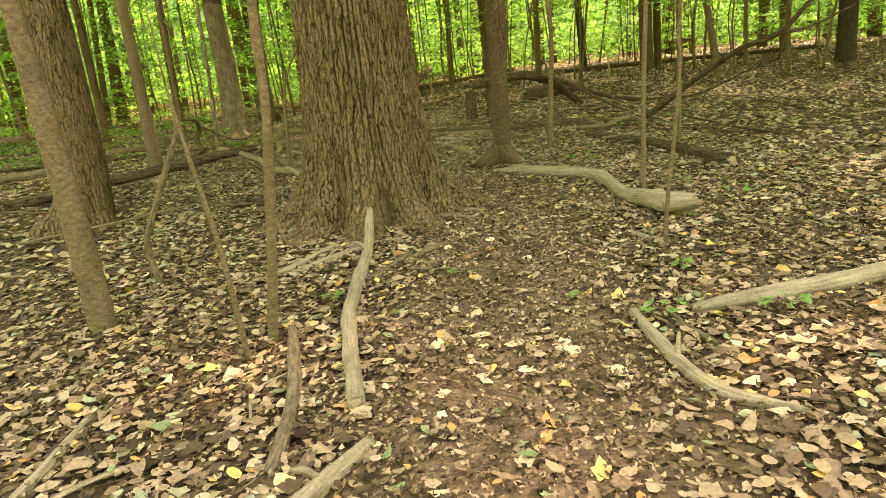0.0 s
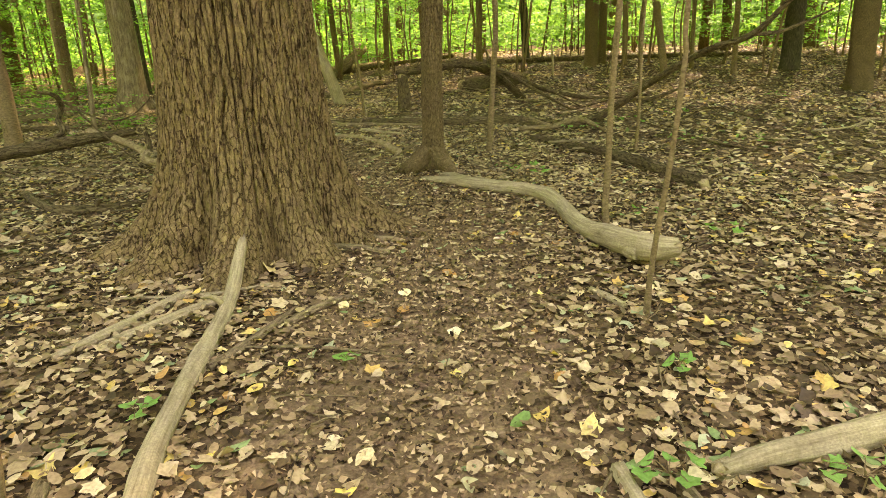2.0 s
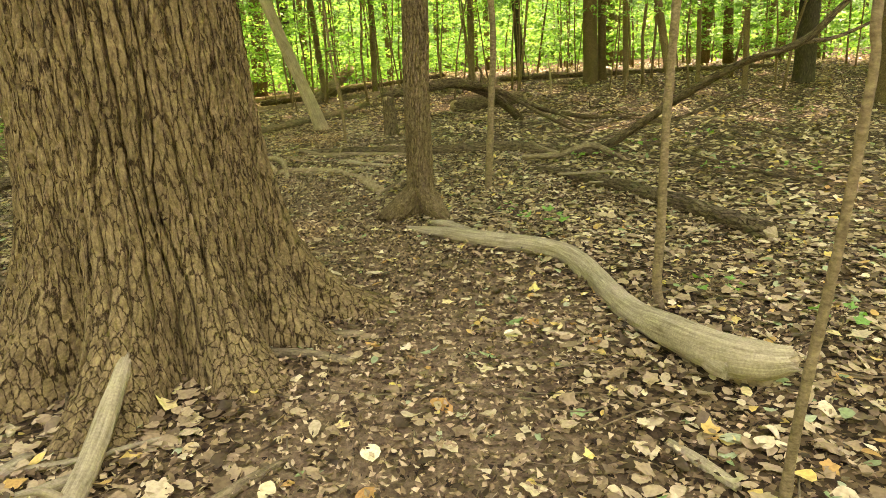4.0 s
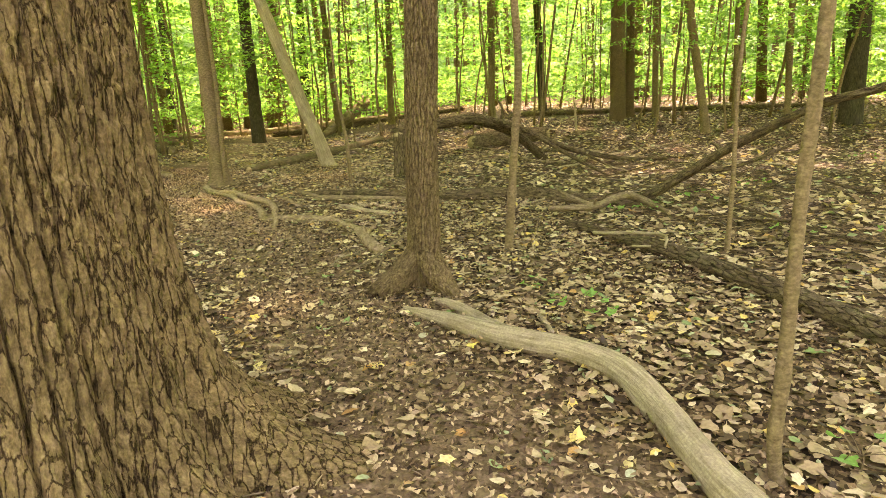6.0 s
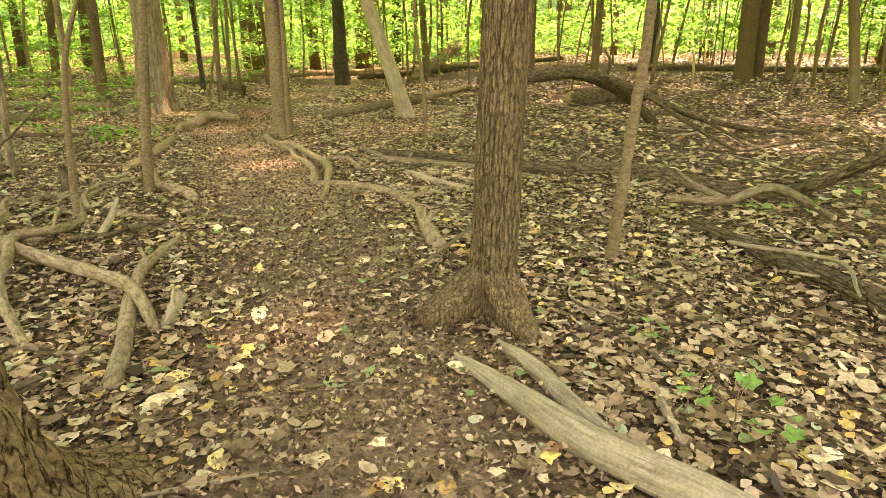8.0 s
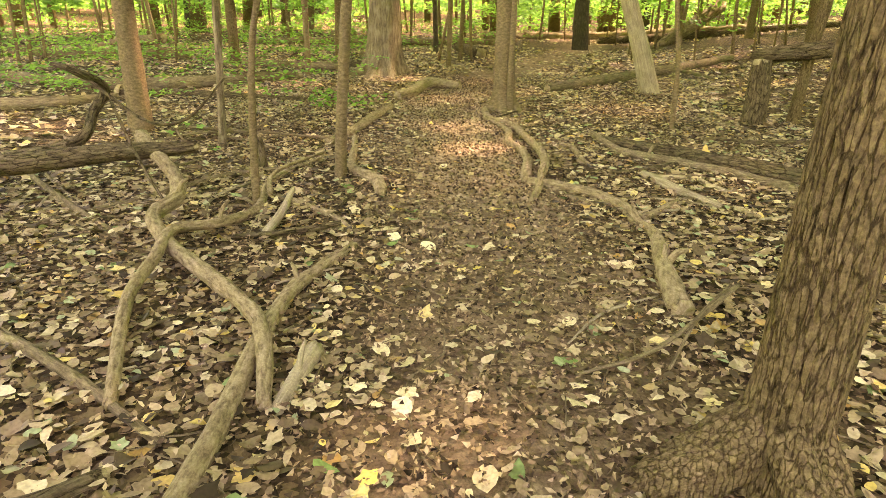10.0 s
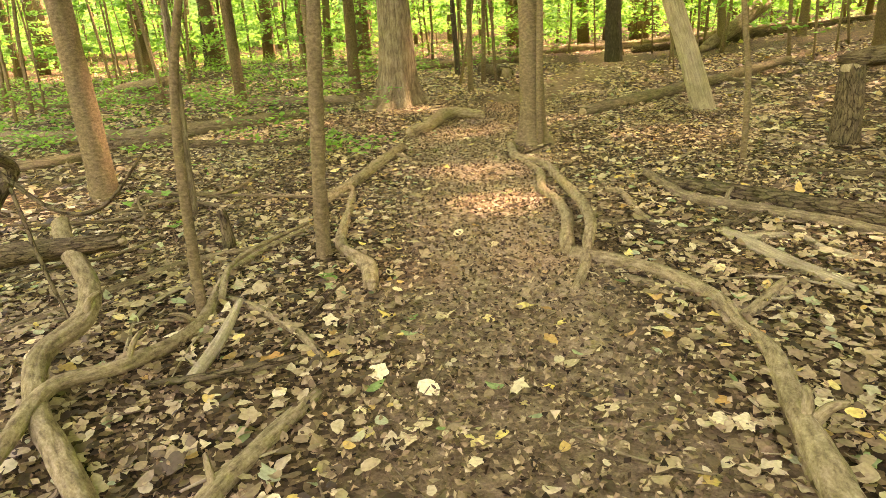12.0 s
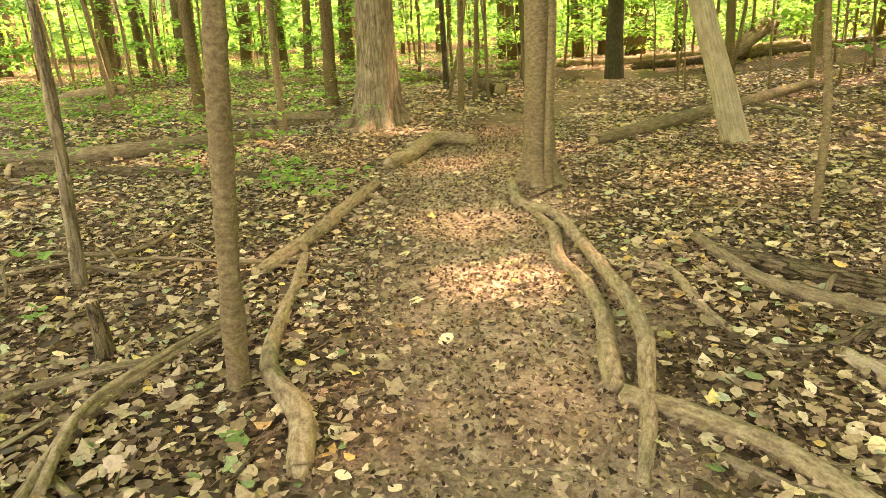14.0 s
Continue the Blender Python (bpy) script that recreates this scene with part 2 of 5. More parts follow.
def mesh_of(name, v, f, material, uv=None, smooth_faces=True):
    """A mesh from arrays: v (n, 3), f (m, 3 or 4), uv for each vertex."""
    v, f = np.asarray(v, np.float32), np.asarray(f, np.int32)
    me = bpy.data.meshes.new(name)
    k = f.shape[1]
    me.vertices.add(len(v))
    me.vertices.foreach_set("co", v.ravel())
    me.loops.add(f.size)
    me.loops.foreach_set("vertex_index", f.ravel())
    me.polygons.add(len(f))
    me.polygons.foreach_set("loop_start", np.arange(0, f.size, k, dtype=np.int32))
    me.polygons.foreach_set("use_smooth", np.full(len(f), smooth_faces))
    if uv is not None:
        layer = me.uv_layers.new(name="UVMap")
        layer.data.foreach_set("uv", np.asarray(uv, np.float32)[f.ravel()].ravel())
    me.update(calc_edges=True)
    me.validate()
    me.materials.append(material)
    return me


def curve_through(ctrl, step):
    """Catmull-Rom through rows of x, y, z, r."""
    c = np.array(ctrl, float)
    p = np.vstack([2 * c[0] - c[1], c, 2 * c[-1] - c[-2]])
    out = []
    for i in range(1, len(p) - 2):
        n = max(2, int(np.linalg.norm(p[i + 1][:3] - p[i][:3]) / step))
        k = np.linspace(0, 1, n, endpoint=False)[:, None]
        a, b, d, e = p[i - 1], p[i], p[i + 1], p[i + 2]
        out.append(0.5 * (2 * b + (d - a) * k + (2 * a - 5 * b + 4 * d - e) * k ** 2 + (3 * b - a - 3 * d + e) * k ** 3))
    out.append(c[-1:])
    q = np.vstack(out)
    q[:, 3] = np.maximum(q[:, 3], 0.002)
    return q


def tube_arrays(ctrl, segs=12, step=0.05, rough=0.12, cells=0, cell_h=0.12, depth=0.0, flare=None, seed=0, broken=True, nodes=0.0):
    q = curve_through(ctrl, step)
    n = len(q)
    tang = np.gradient(q[:, :3], axis=0)
    tang /= np.linalg.norm(tang, axis=1)[:, None] + 1e-9
    ref = np.array([1.0, 0, 0]) if abs(tang[0][0]) < 0.8 else np.array([0, 1.0, 0])
    sides = np.zeros((n, 3))
    s = ref
    for i in range(n):
        s = s - tang[i] * np.dot(s, tang[i])
        s = s / np.linalg.norm(s)
        sides[i] = s
    other = np.cross(tang, sides)
    length = np.concatenate([[0], np.cumsum(np.linalg.norm(np.diff(q[:, :3], axis=0), axis=1))])
    th = np.linspace(0, 2 * math.pi, segs + 1)
    T, L = np.meshgrid(th, length)
    R = np.repeat(q[:, 3:4], segs + 1, axis=1)
    C, S, rm = np.cos(T), np.sin(T), q[:, 3].mean()
    wob = vnoise3(1.3 * C, 1.3 * S, L / (0.12 + 2.5 * rm), seed) * rough + 0.5 * rough * vnoise3(3 * C, 3 * S, L / (0.05 + rm), seed + 1)
    R = R * (1 + wob)
    if nodes:
        along = L / 0.13 + 1.5 * vnoise(L / 0.4, np.zeros_like(L), seed)
        R = R * (1 + nodes * np.exp(-((along - np.round(along)) / 0.1) ** 2))
    if flare is not None:
        R = R + flare(T, L)
    if cells:
        k = cells / 8
        warp = 0.6 * vnoise3(k * C, k * S, L / (cell_h * 1.5), seed + 2) + 0.16 * vnoise3(3 * k * C, 3 * k * S, L / (cell_h * 0.3), seed + 4)
        turn = T / (2 * math.pi) * cells + warp
        ridge = smooth(0.04, 0.3, np.abs(np.sin(math.pi * turn)))
        step_up = hashed(np.mod(np.floor(turn), cells), np.zeros_like(T) + seed)
        crack = plates(turn, L / (cell_h * 0.5) + 3 * step_up, cells, seed)
        worn = 0.86 + 0.14 * vnoise3(cells * 0.6 * C, cells * 0.6 * S, L / (cell_h * 0.12), seed + 6)
        R = R + depth * (np.minimum(ridge, 0.8 + 0.2 * crack) * worn * (0.8 + 0.25 * step_up) - 0.6)
    if broken:
        for end in (0, -1):
            jag = 0.6 * q[end, 3] * vnoise(4 * np.cos(th) + 3, 4 * np.sin(th) + seed, seed + 5)
            sides_jag = tang[end][None] * jag[:, None]
            if end == 0:
                first = sides_jag
            else:
                last = sides_jag
    V = q[:, None, :3] + R[..., None] * (np.cos(T)[..., None] * sides[:, None] + np.sin(T)[..., None] * other[:, None])
    if broken:
        V[0] += first
        V[-1] += last
    U = np.stack([T * q[:, 3:4].mean(), L], axis=-1)
    a = (np.arange(n - 1)[:, None] * (segs + 1) + np.arange(segs)[None]).ravel()
    F = np.stack([a, a + 1, a + segs + 2, a + segs + 1], axis=1)
    V, U = V.reshape(-1, 3), U.reshape(-1, 2)
    caps, base = [], len(V)
    mids = np.array([q[0, :3] + tang[0] * q[0, 3] * 0.25, q[-1, :3] - tang[-1] * q[-1, 3] * 0.25])
    V = np.vstack([V, mids])
    U = np.vstack([U, [[0, 0], [0, length[-1]]]])
    k = np.arange(segs)
    caps0 = np.stack([np.full(segs, base), k + 1, k, k], axis=1)
    o = (n - 1) * (segs + 1)
    caps1 = np.stack([np.full(segs, base + 1), o + k, o + k + 1, o + k + 1], axis=1)
    tri0, tri1 = caps0[:, :3], caps1[:, :3]
    tris = np.vstack([F[:, [0, 1, 2]], F[:, [0, 2, 3]], tri0, tri1])
    return V, tris, U


def joined(parts):
    vs, fs, us, o = [], [], [], 0
    for v, f, u in parts:
        vs.append(v), fs.append(f + o), us.append(u)
        o += len(v)
    return np.vstack(vs), np.vstack(fs), np.vstack(us)


def part(name, me, parent, label=""):
    ob = new(name, me)
    ob.parent = parent
    return tagged(ob, label) if label else ob


def leaf_template(kind):
    """A flat leaf one unit long, fan-shaped round its middle."""
    if kind == "maple":
        a = np.linspace(-2.95, 2.95, 23)
        r = 0.4 + 0.075 * np.cos(2 * math.pi * a / 1.18) + 0.06 * np.cos(a) + 0.03 * np.cos(11 * a)
    elif kind == "oval":
        a = np.linspace(-math.pi, math.pi, 11)[:-1]
        r = [0.5, 0.45, 0.38, 0.36, 0.43, 0.58, 0.44, 0.37, 0.38, 0.45]
    elif kind == "lobed":
        a = np.linspace(-2.9, 2.9, 11)
        r = [0.46, 0.38, 0.42, 0.33, 0.43, 0.58, 0.43, 0.33, 0.42, 0.38, 0.46]
    elif kind == "chip":
        a, r = np.array([-2.6, -1.3, 0.1, 1.3, 2.4]), [0.48, 0.38, 0.52, 0.36, 0.44]
    elif kind == "card":
        return np.array([[-0.5, 0.0], [0.05, -0.36], [0.55, 0.0], [0.0, 0.33]]), np.array([[0, 1, 2], [0, 2, 3]])
    else:
        a, r = np.array([-2.8, -2.0, -1.2, -0.5, 0.2, 0.9, 1.6, 2.3]), [0.5, 0.42, 0.34, 0.4, 0.52, 0.44, 0.35, 0.4]
    pts = np.stack([np.array(r) * np.cos(a), np.array(r) * np.sin(a)], axis=1)
    v = np.vstack([[[0.0, 0.0]], pts])
    k = np.arange(1, len(pts) + 1)
    f = np.stack([np.zeros(len(pts), int), k, np.roll(k, -1)], axis=1)
    return v, f


def scatter_leaves(kind, centres, size, tilt, curl, rng):
    """Leaves at centres (n, 3): vertices and triangles of them all."""
    tv, tf = leaf_template(kind)
    n, k = len(centres), len(tv)
    sz = size[:, None]
    worn = 1 + {"card": 0, "oval": 0.045, "maple": 0.05, "lobed": 0.05}.get(kind, 0.08) * rng.normal(0, 1, (n, k))
    x, y = tv[None, :, 0] * sz * worn, tv[None, :, 1] * sz * rng.uniform(0.6, 1.1, (n, 1)) * worn
    c = rng.normal(0, curl, (n, 3, 1))
    z = (c[:, 0] * x * x + c[:, 1] * y * y + c[:, 2] * x * y) / sz + 0.02 * sz * rng.normal(0, 1, (n, k)) * min(1, curl)
    rz, ax, am = rng.uniform(0, 6.283, n), rng.uniform(0, 6.283, n), np.abs(rng.normal(0, tilt, n))
    cz, s_z = np.cos(rz)[:, None], np.sin(rz)[:, None]
    X, Y = x * cz - y * s_z, x * s_z + y * cz
    ux, uy = np.cos(ax)[:, None], np.sin(ax)[:, None]
    ca, sa = np.cos(am)[:, None], np.sin(am)[:, None]
    d, e = X * ux + Y * uy, -X * uy + Y * ux
    d2, z2 = d * ca - z * sa, d * sa + z * ca
    V = np.stack([d2 * ux - e * uy, d2 * uy + e * ux, z2], axis=-1) + centres[:, None]
    F = tf[None] + (np.arange(n) * k)[:, None, None]
    return V.reshape(-1, 3), F.reshape(-1, 3)


def leaf_mesh(name, groups, material):
    vs, fs, o = [], [], 0
    for v, f in groups:
        vs.append(v), fs.append(f + o)
        o += len(v)
    return mesh_of(name, np.vstack(vs), np.vstack(fs), material, smooth_faces=True)


# ---- ground ----
def spaced(lo, hi, step, reach):
    inner = np.arange(lo, hi, step)
    grow = np.geomspace(0.12, reach, 80)
    return np.concatenate([lo - grow[::-1], inner, inner[-1] + grow])


gx, gy = spaced(-9, 5, 0.12, 600), spaced(-1, 19, 0.12, 600)
GX, GY = np.meshgrid(gx, gy)
GZ = height(GX, GY) + 0.006 * vnoise(GX / 0.12, GY / 0.12, 8) * (np.hypot(GX, GY - 9) < 16)
nx = len(gx)
a = (np.arange(len(gy) - 1)[:, None] * nx + np.arange(nx - 1)[None]).ravel()
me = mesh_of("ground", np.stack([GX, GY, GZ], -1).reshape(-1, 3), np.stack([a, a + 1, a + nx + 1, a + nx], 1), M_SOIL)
at = me.attributes.new("trodden", "FLOAT", "POINT")
tro = 1 - smooth(0.42, 0.98, from_path(GX, GY) + 0.22 * vnoise(GX / 0.5, GY / 0.5, 5))
at.data.foreach_set("value", tro.ravel().astype(np.float32))
# Stretch of paler earth, with sun-fleck brightness also put into its colour.
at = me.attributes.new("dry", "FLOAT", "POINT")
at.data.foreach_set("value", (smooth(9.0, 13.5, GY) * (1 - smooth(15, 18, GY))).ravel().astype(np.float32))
tagged(new("ground", me), "brown forest floor of trodden earth and leaf litter", "ground", kind="structure")

# ---- crowns, shared by the trees ----
rng = np.random.default_rng(4)


def crown_mesh(name, reach, tall, clumps, per, size):
    c = rng.normal(0, 1, (clumps, 3))
    c /= np.linalg.norm(c, axis=1)[:, None]
    c *= rng.uniform(0.25, 1, (clumps, 1)) ** 0.5 * np.array([reach, reach, tall])
    p = np.repeat(c, per, axis=0) + rng.normal(0, 1, (clumps * per, 3)) * np.array([0.6, 0.6, 0.16]) * reach / 3.4
    return leaf_mesh(name, [scatter_leaves("card", p, rng.uniform(0.6, 1.2, len(p)) * size, 0.45, 0.3, rng)], M_GREEN)


CROWNS = [crown_mesh("crown", 3.4, 2.2, 36, 28, 0.25) for _ in range(3)]
SMALL_CROWNS = [crown_mesh("crown", 1.3, 0.7, 14, 16, 0.15) for _ in range(3)]


def tree(label, ctrl, material, segs=20, cells=0, cell_h=0.15, depth=0.0, flare=None, tall=13.0, crown=0, small=False, kind_name="tree", rough=0.06, step=0.1, limbs=True, group=""):
    """A standing tree: trunk up to the last of its rows of x, y, z above ground, r; then on to the crown."""
    x, y = ctrl[0][:2]
    g = gz(x, y)
    base = new(kind_name)
    base.location = (x, y, g)
    rows = [(cx - x, cy - y, cz, cr) for cx, cy, cz, cr in ctrl]
    rows[0] = (0, 0, -0.12, rows[0][3])
    dx, dy = (rows[-1][0] - rows[-2][0]), (rows[-1][1] - rows[-2][1])
    dz = rows[-1][2] - rows[-2][2]
    lx, ly, lz, lr = rows[-1]
    s = (tall - lz) / dz * 0.35
    low = tube_arrays(rows, segs, step, rough, cells, cell_h, depth, flare, seed=int(x * 13 + y * 7) % 97, broken=False, nodes=0.13 if small else 0.0)
    top = (lx + dx * s, ly + dy * s, tall, lr * 0.3)
    stem_name = "stem" if small else "trunk"
    part(stem_name, mesh_of(stem_name, *joined_first([low], material)), base)
    part("upper_" + stem_name, mesh_of("upper_stem", *joined_first([tube_arrays([(lx, ly, lz - 0.02, lr), ((lx + top[0]) / 2, (ly + top[1]) / 2, (lz + tall) / 2, lr * 0.72), top], max(6, segs // 3), 0.5, 0.03, broken=False)], material)), base)
    rl = random.Random(int(x * 31 + y * 17))
    if limbs:
        for i in range(3 if small else 5):
            z0 = lz + (tall - lz) * (0.45 + 0.12 * i)
            k = (z0 - lz) / (tall - lz)
            bx, by = lx + (top[0] - lx) * k, ly + (top[1] - ly) * k
            an, out = rl.uniform(0, 6.28), (0.9 if small else 2.4) * rl.uniform(0.7, 1.2)
            part("limb", mesh_of("limb", *joined_first([tube_arrays([(bx, by, z0, lr * 0.3), (bx + out * 0.5 * math.cos(an), by + out * 0.5 * math.sin(an), z0 + out * 0.35, lr * 0.2),
                                       (bx + out * math.cos(an), by + out * math.sin(an), z0 + out * 0.55, lr * 0.06)], 5, 0.3, 0.05, broken=False)], material)), base)
    if crown is not None:
        c = part("crown", (SMALL_CROWNS if small else CROWNS)[crown % 3], base)
        c.location = (top[0], top[1], tall + (0.0 if small else 0.6))
        c.rotation_euler = (0, 0, rl.uniform(0, 6.28))
    return tagged(base, label, "sapling" if small else "tree", group)


def joined_first(pieces, material):
    v, f, u = joined(pieces)
    return v, f, material, u


def lobes(places, amount, high, sharp, valley):
    def flare(T, L):
        w = np.zeros_like(T)
        for deg, wide, k in places:
            d = np.abs((T - radians(deg) + math.pi) % (2 * math.pi) - math.pi)
            w = np.maximum(w, k * np.exp(-(d / radians(wide)) ** 3))
        up = np.maximum(L - 0.12, 0)
        return (valley + amount * w) * np.exp(-up / high) + sharp * w * np.exp(-up / (high * 0.35))
    return flare


# ---- trees near the path ----
big_roots = lobes([(180, 9, .9), (205, 13, 1.05), (238, 14, 1), (275, 14, 1.15), (312, 14, .82), (344, 11, .65), (12, 13, 1.1), (42, 12, .9), (80, 16, .9), (130, 16, .9), (162, 12, .7)], 0.4, 0.4, 0.24, 0.03)
tree("massive tree with deeply furrowed brown bark and flared roots", [(-1.42, 5.97, 0, 0.63), (-1.42, 5.97, 0.7, 0.585), (-1.43, 5.97, 1.5, 0.56), (-1.43, 5.98, 2.6, 0.53), (-1.43, 6.0, 4.2, 0.5)],
     M_OAK, 560, 54, 0.34, 0.07, big_roots, tall=14, step=0.0165, rough=0.02)
elm_roots = lobes([(205, 24, .9), (305, 22, .9), (60, 25, .6), (120, 20, .6)], 0.1, 0.16, 0.06, 0.02)
tree("slim tree with flaky grey-brown bark and knuckled roots", [(-0.06, 8.66, 0, 0.13), (-0.04, 8.66, 0.4, 0.125), (-0.03, 8.66, 1.2, 0.122), (-0.0, 8.66, 2.0, 0.12), (0.02, 8.66, 3.4, 0.11)],
     M_ELM, 190, 26, 0.17, 0.014, elm_roots, tall=11, crown=1, step=0.012, rough=0.03)
slim = [o for o in scene.objects if o.name.startswith("tree")][-1]
for rows in ([(0.02, 0.0, 0.34, 0.07), (-0.07, -0.05, 0.22, 0.1), (-0.18, -0.12, 0.11, 0.1), (-0.28, -0.2, 0.05, 0.085), (-0.35, -0.24, 0.0, 0.065)],
             [(0.0, 0.0, 0.36, 0.07), (0.06, -0.08, 0.22, 0.09), (0.14, -0.18, 0.1, 0.085), (0.22, -0.28, 0.02, 0.06), (0.28, -0.35, -0.04, 0.045)]):
    part("root", mesh_of("root", *joined_first([tube_arrays(rows, 48, 0.01, 0.3, 13, 0.12, 0.014, seed=int(rows[1][0] * 90))], M_ELM)), slim)
path_roots = lobes([(215, 25, 1), (290, 25, .9), (350, 22, 1), (90, 40, .8)], 0.1, 0.16, 0.06, 0.02)
tree("smooth grey-brown tree standing at the path's edge", [(-3.95, 14.9, 0, 0.15), (-3.97, 14.89, 0.8, 0.135), (-3.99, 14.88, 1.7, 0.125), (-4.02, 14.87, 3.2, 0.11)], M_SMOOTH, 40, flare=path_roots, tall=11, crown=2, step=0.04)
tree("thin grey sapling growing against a larger trunk", [(-3.8, 14.75, 0, 0.045), (-3.81, 14.75, 0.5, 0.042), (-3.8, 14.75, 1.7, 0.035), (-3.85, 14.75, 3.2, 0.03)], M_SMOOTH, 12, tall=5.5, small=True, kind_name="sapling", step=0.08)
pale_roots = lobes([(230, 20, 1), (280, 20, 1), (320, 16, .8), (190, 16, .7), (40, 30, .7), (110, 30, .7)], 0.22, 0.3, 0.15, 0.06)
tree("large tree with pale peeling bark and a mossy foot", [(-7.82, 17.45, 0, 0.33), (-7.8, 17.47, 0.8, 0.31), (-7.8, 17.47, 1.8, 0.285), (-7.85, 17.45, 3.6, 0.26)], M_PALE, 90, 22, 0.3, 0.02, pale_roots, tall=14, crown=1, step=0.04)
tree("dark straight tree with furrowed bark", [(-6.85, 26.6, 0, 0.26), (-6.89, 26.6, 0.7, 0.23), (-6.91, 26.6, 1.9, 0.2), (-6.95, 26.6, 4, 0.19)], M_DARK, 40, 16, 0.3, 0.015, tall=13, crown=2)
tree("young brown tree beside the path", [(-3.66, 10.89, 0, 0.055), (-3.62, 10.91, 0.56, 0.046), (-3.57, 10.94, 1.2, 0.042), (-3.52, 10.96, 1.7, 0.038), (-3.45, 11.0, 3.0, 0.034)], M_SMOOTH, 24, tall=6.5, small=True, kind_name="sapling", step=0.03, rough=0.12)
tree("thin crooked sapling arching over the path", [(-3.7, 9.93, 0, 0.032), (-3.66, 9.95, 0.68, 0.027), (-3.62, 9.98, 1.18, 0.023), (-3.55, 10.0, 1.45, 0.021), (-3.4, 10.0, 1.75, 0.018), (-3.1, 9.97, 2.15, 0.016), (-2.7, 9.93, 2.55, 0.014)],
     M_SMOOTH, 14, tall=3.4, small=True, kind_name="sapling", step=0.04, rough=0.12, limbs=False, crown=None)
tree("leaning grey tree among fallen branches", [(-6.88, 11.25, 0, 0.15), (-6.87, 11.25, 0.4, 0.125), (-6.86, 11.25, 0.91, 0.115), (-6.85, 11.25, 1.71, 0.104), (-6.85, 11.25, 3.4, 0.095)], M_SMOOTH, 32, tall=10, crown=0, step=0.06)
tree("thin pale sapling with a scarred stem", [(-5.55, 11.25, 0, 0.045), (-5.54, 11.3, 0.51, 0.039), (-5.52, 11.33, 1.07, 0.036), (-5.5, 11.35, 1.69, 0.03), (-5.48, 11.4, 3, 0.026)], M_PALE, 16, tall=5.5, small=True, crown=1, kind_name="sapling", step=0.05, rough=0.12)
tree("thin dark sapling with a straight stem", [(1.48, 6.03, 0, 0.04), (1.41, 6.03, 0.1, 0.028), (1.41, 6.03, 0.49, 0.025), (1.41, 6.03, 1.12, 0.023), (1.43, 6.03, 1.68, 0.021), (1.46, 6.03, 3.0, 0.018)], M_SMOOTH, 24, tall=5.5, small=True, kind_name="sapling", step=0.03, rough=0.1)
tree("spindly sapling leaning over the litter", [(1.2, 4.21, 0, 0.02), (1.21, 4.21, 0.31, 0.016), (1.26, 4.21, 0.85, 0.014), (1.29, 4.21, 1.37, 0.013), (1.28, 4.21, 1.6, 0.012), (1.33, 4.2, 2.6, 0.01)], M_SMOOTH, 14, tall=4.0, small=True, crown=1, kind_name="sapling", step=0.03, rough=0.14)
tree("slender sapling with a slight bend", [(0.7, 9.77, 0, 0.043), (0.74, 9.77, 0.6, 0.038), (0.77, 9.77, 1.09, 0.036), (0.8, 9.77, 1.72, 0.034), (0.75, 9.77, 2.49, 0.032), (0.74, 9.77, 3.4, 0.03)], M_SMOOTH, 16, tall=6, small=True, crown=2, kind_name="sapling", step=0.05, rough=0.12)
tree("slender sapling among dead branches", [(2.65, 9.48, 0, 0.026), (2.66, 9.48, 0.6, 0.02), (2.64, 9.48, 1.55, 0.018), (2.68, 9.48, 2.43, 0.017), (2.7, 9.48, 3.4, 0.015)], M_SMOOTH, 16, tall=6, small=True, kind_name="sapling", step=0.05, rough=0.12)
tree("slanting young tree with smooth bark", [(-2.69, 3.05, 0, 0.082), (-2.69, 3.05, 0.65, 0.077), (-2.71, 3.05, 1.43, 0.066), (-2.73, 3.05, 2.06, 0.056), (-2.75, 3.05, 3.2, 0.05)], M_SMOOTH, 24, tall=7, small=True, crown=1, kind_name="sapling", step=0.05, rough=0.1)
tree("dark sturdy tree with mossy bark", [(-5.0, 6.23, 0, 0.33), (-4.86, 6.25, 0.56, 0.27), (-4.83, 6.25, 1.46, 0.25), (-4.84, 6.25, 2.53, 0.245), (-4.86, 6.25, 4, 0.23)], M_OAK, 120, 26, 0.2, 0.02, lobes([(215, 20, 1), (285, 20, .8), (340, 20, .7), (90, 30, .8)], 0.12, 0.25, 0.08, 0.03), tall=13, crown=2, step=0.025)
tree("thin straight sapling with a knotted stem", [(-1.42, 2.73, 0, 0.033), (-1.34, 2.73, 0.4, 0.029), (-1.28, 2.73, 0.79, 0.027), (-1.22, 2.74, 1.29, 0.025), (-1.2, 2.74, 1.73, 0.024), (-1.15, 2.75, 2.8, 0.02)], M_SMOOTH, 16, tall=4.6, small=True, crown=2, kind_name="sapling", step=0.03, rough=0.14)
tree("bare whip of a young sapling", [(-1.45, 2.49, 0, 0.018), (-1.49, 2.49, 0.6, 0.016), (-1.55, 2.48, 1.09, 0.012), (-1.6, 2.48, 1.5, 0.006)], M_SMOOTH, 8, tall=1.9, small=True, crown=None, kind_name="sapling", step=0.05, limbs=False)
tree("crooked dead sapling snapped at the top", [(-2.79, 4.0, 0, 0.026), (-2.85, 4.0, 0.3, 0.024), (-2.77, 4.0, 0.52, 0.024), (-2.55, 4.02, 0.95, 0.022), (-2.45, 4.04, 1.15, 0.018)], M_BRANCH, 10, tall=1.3, small=True, crown=None, kind_name="sapling", step=0.04, limbs=False)
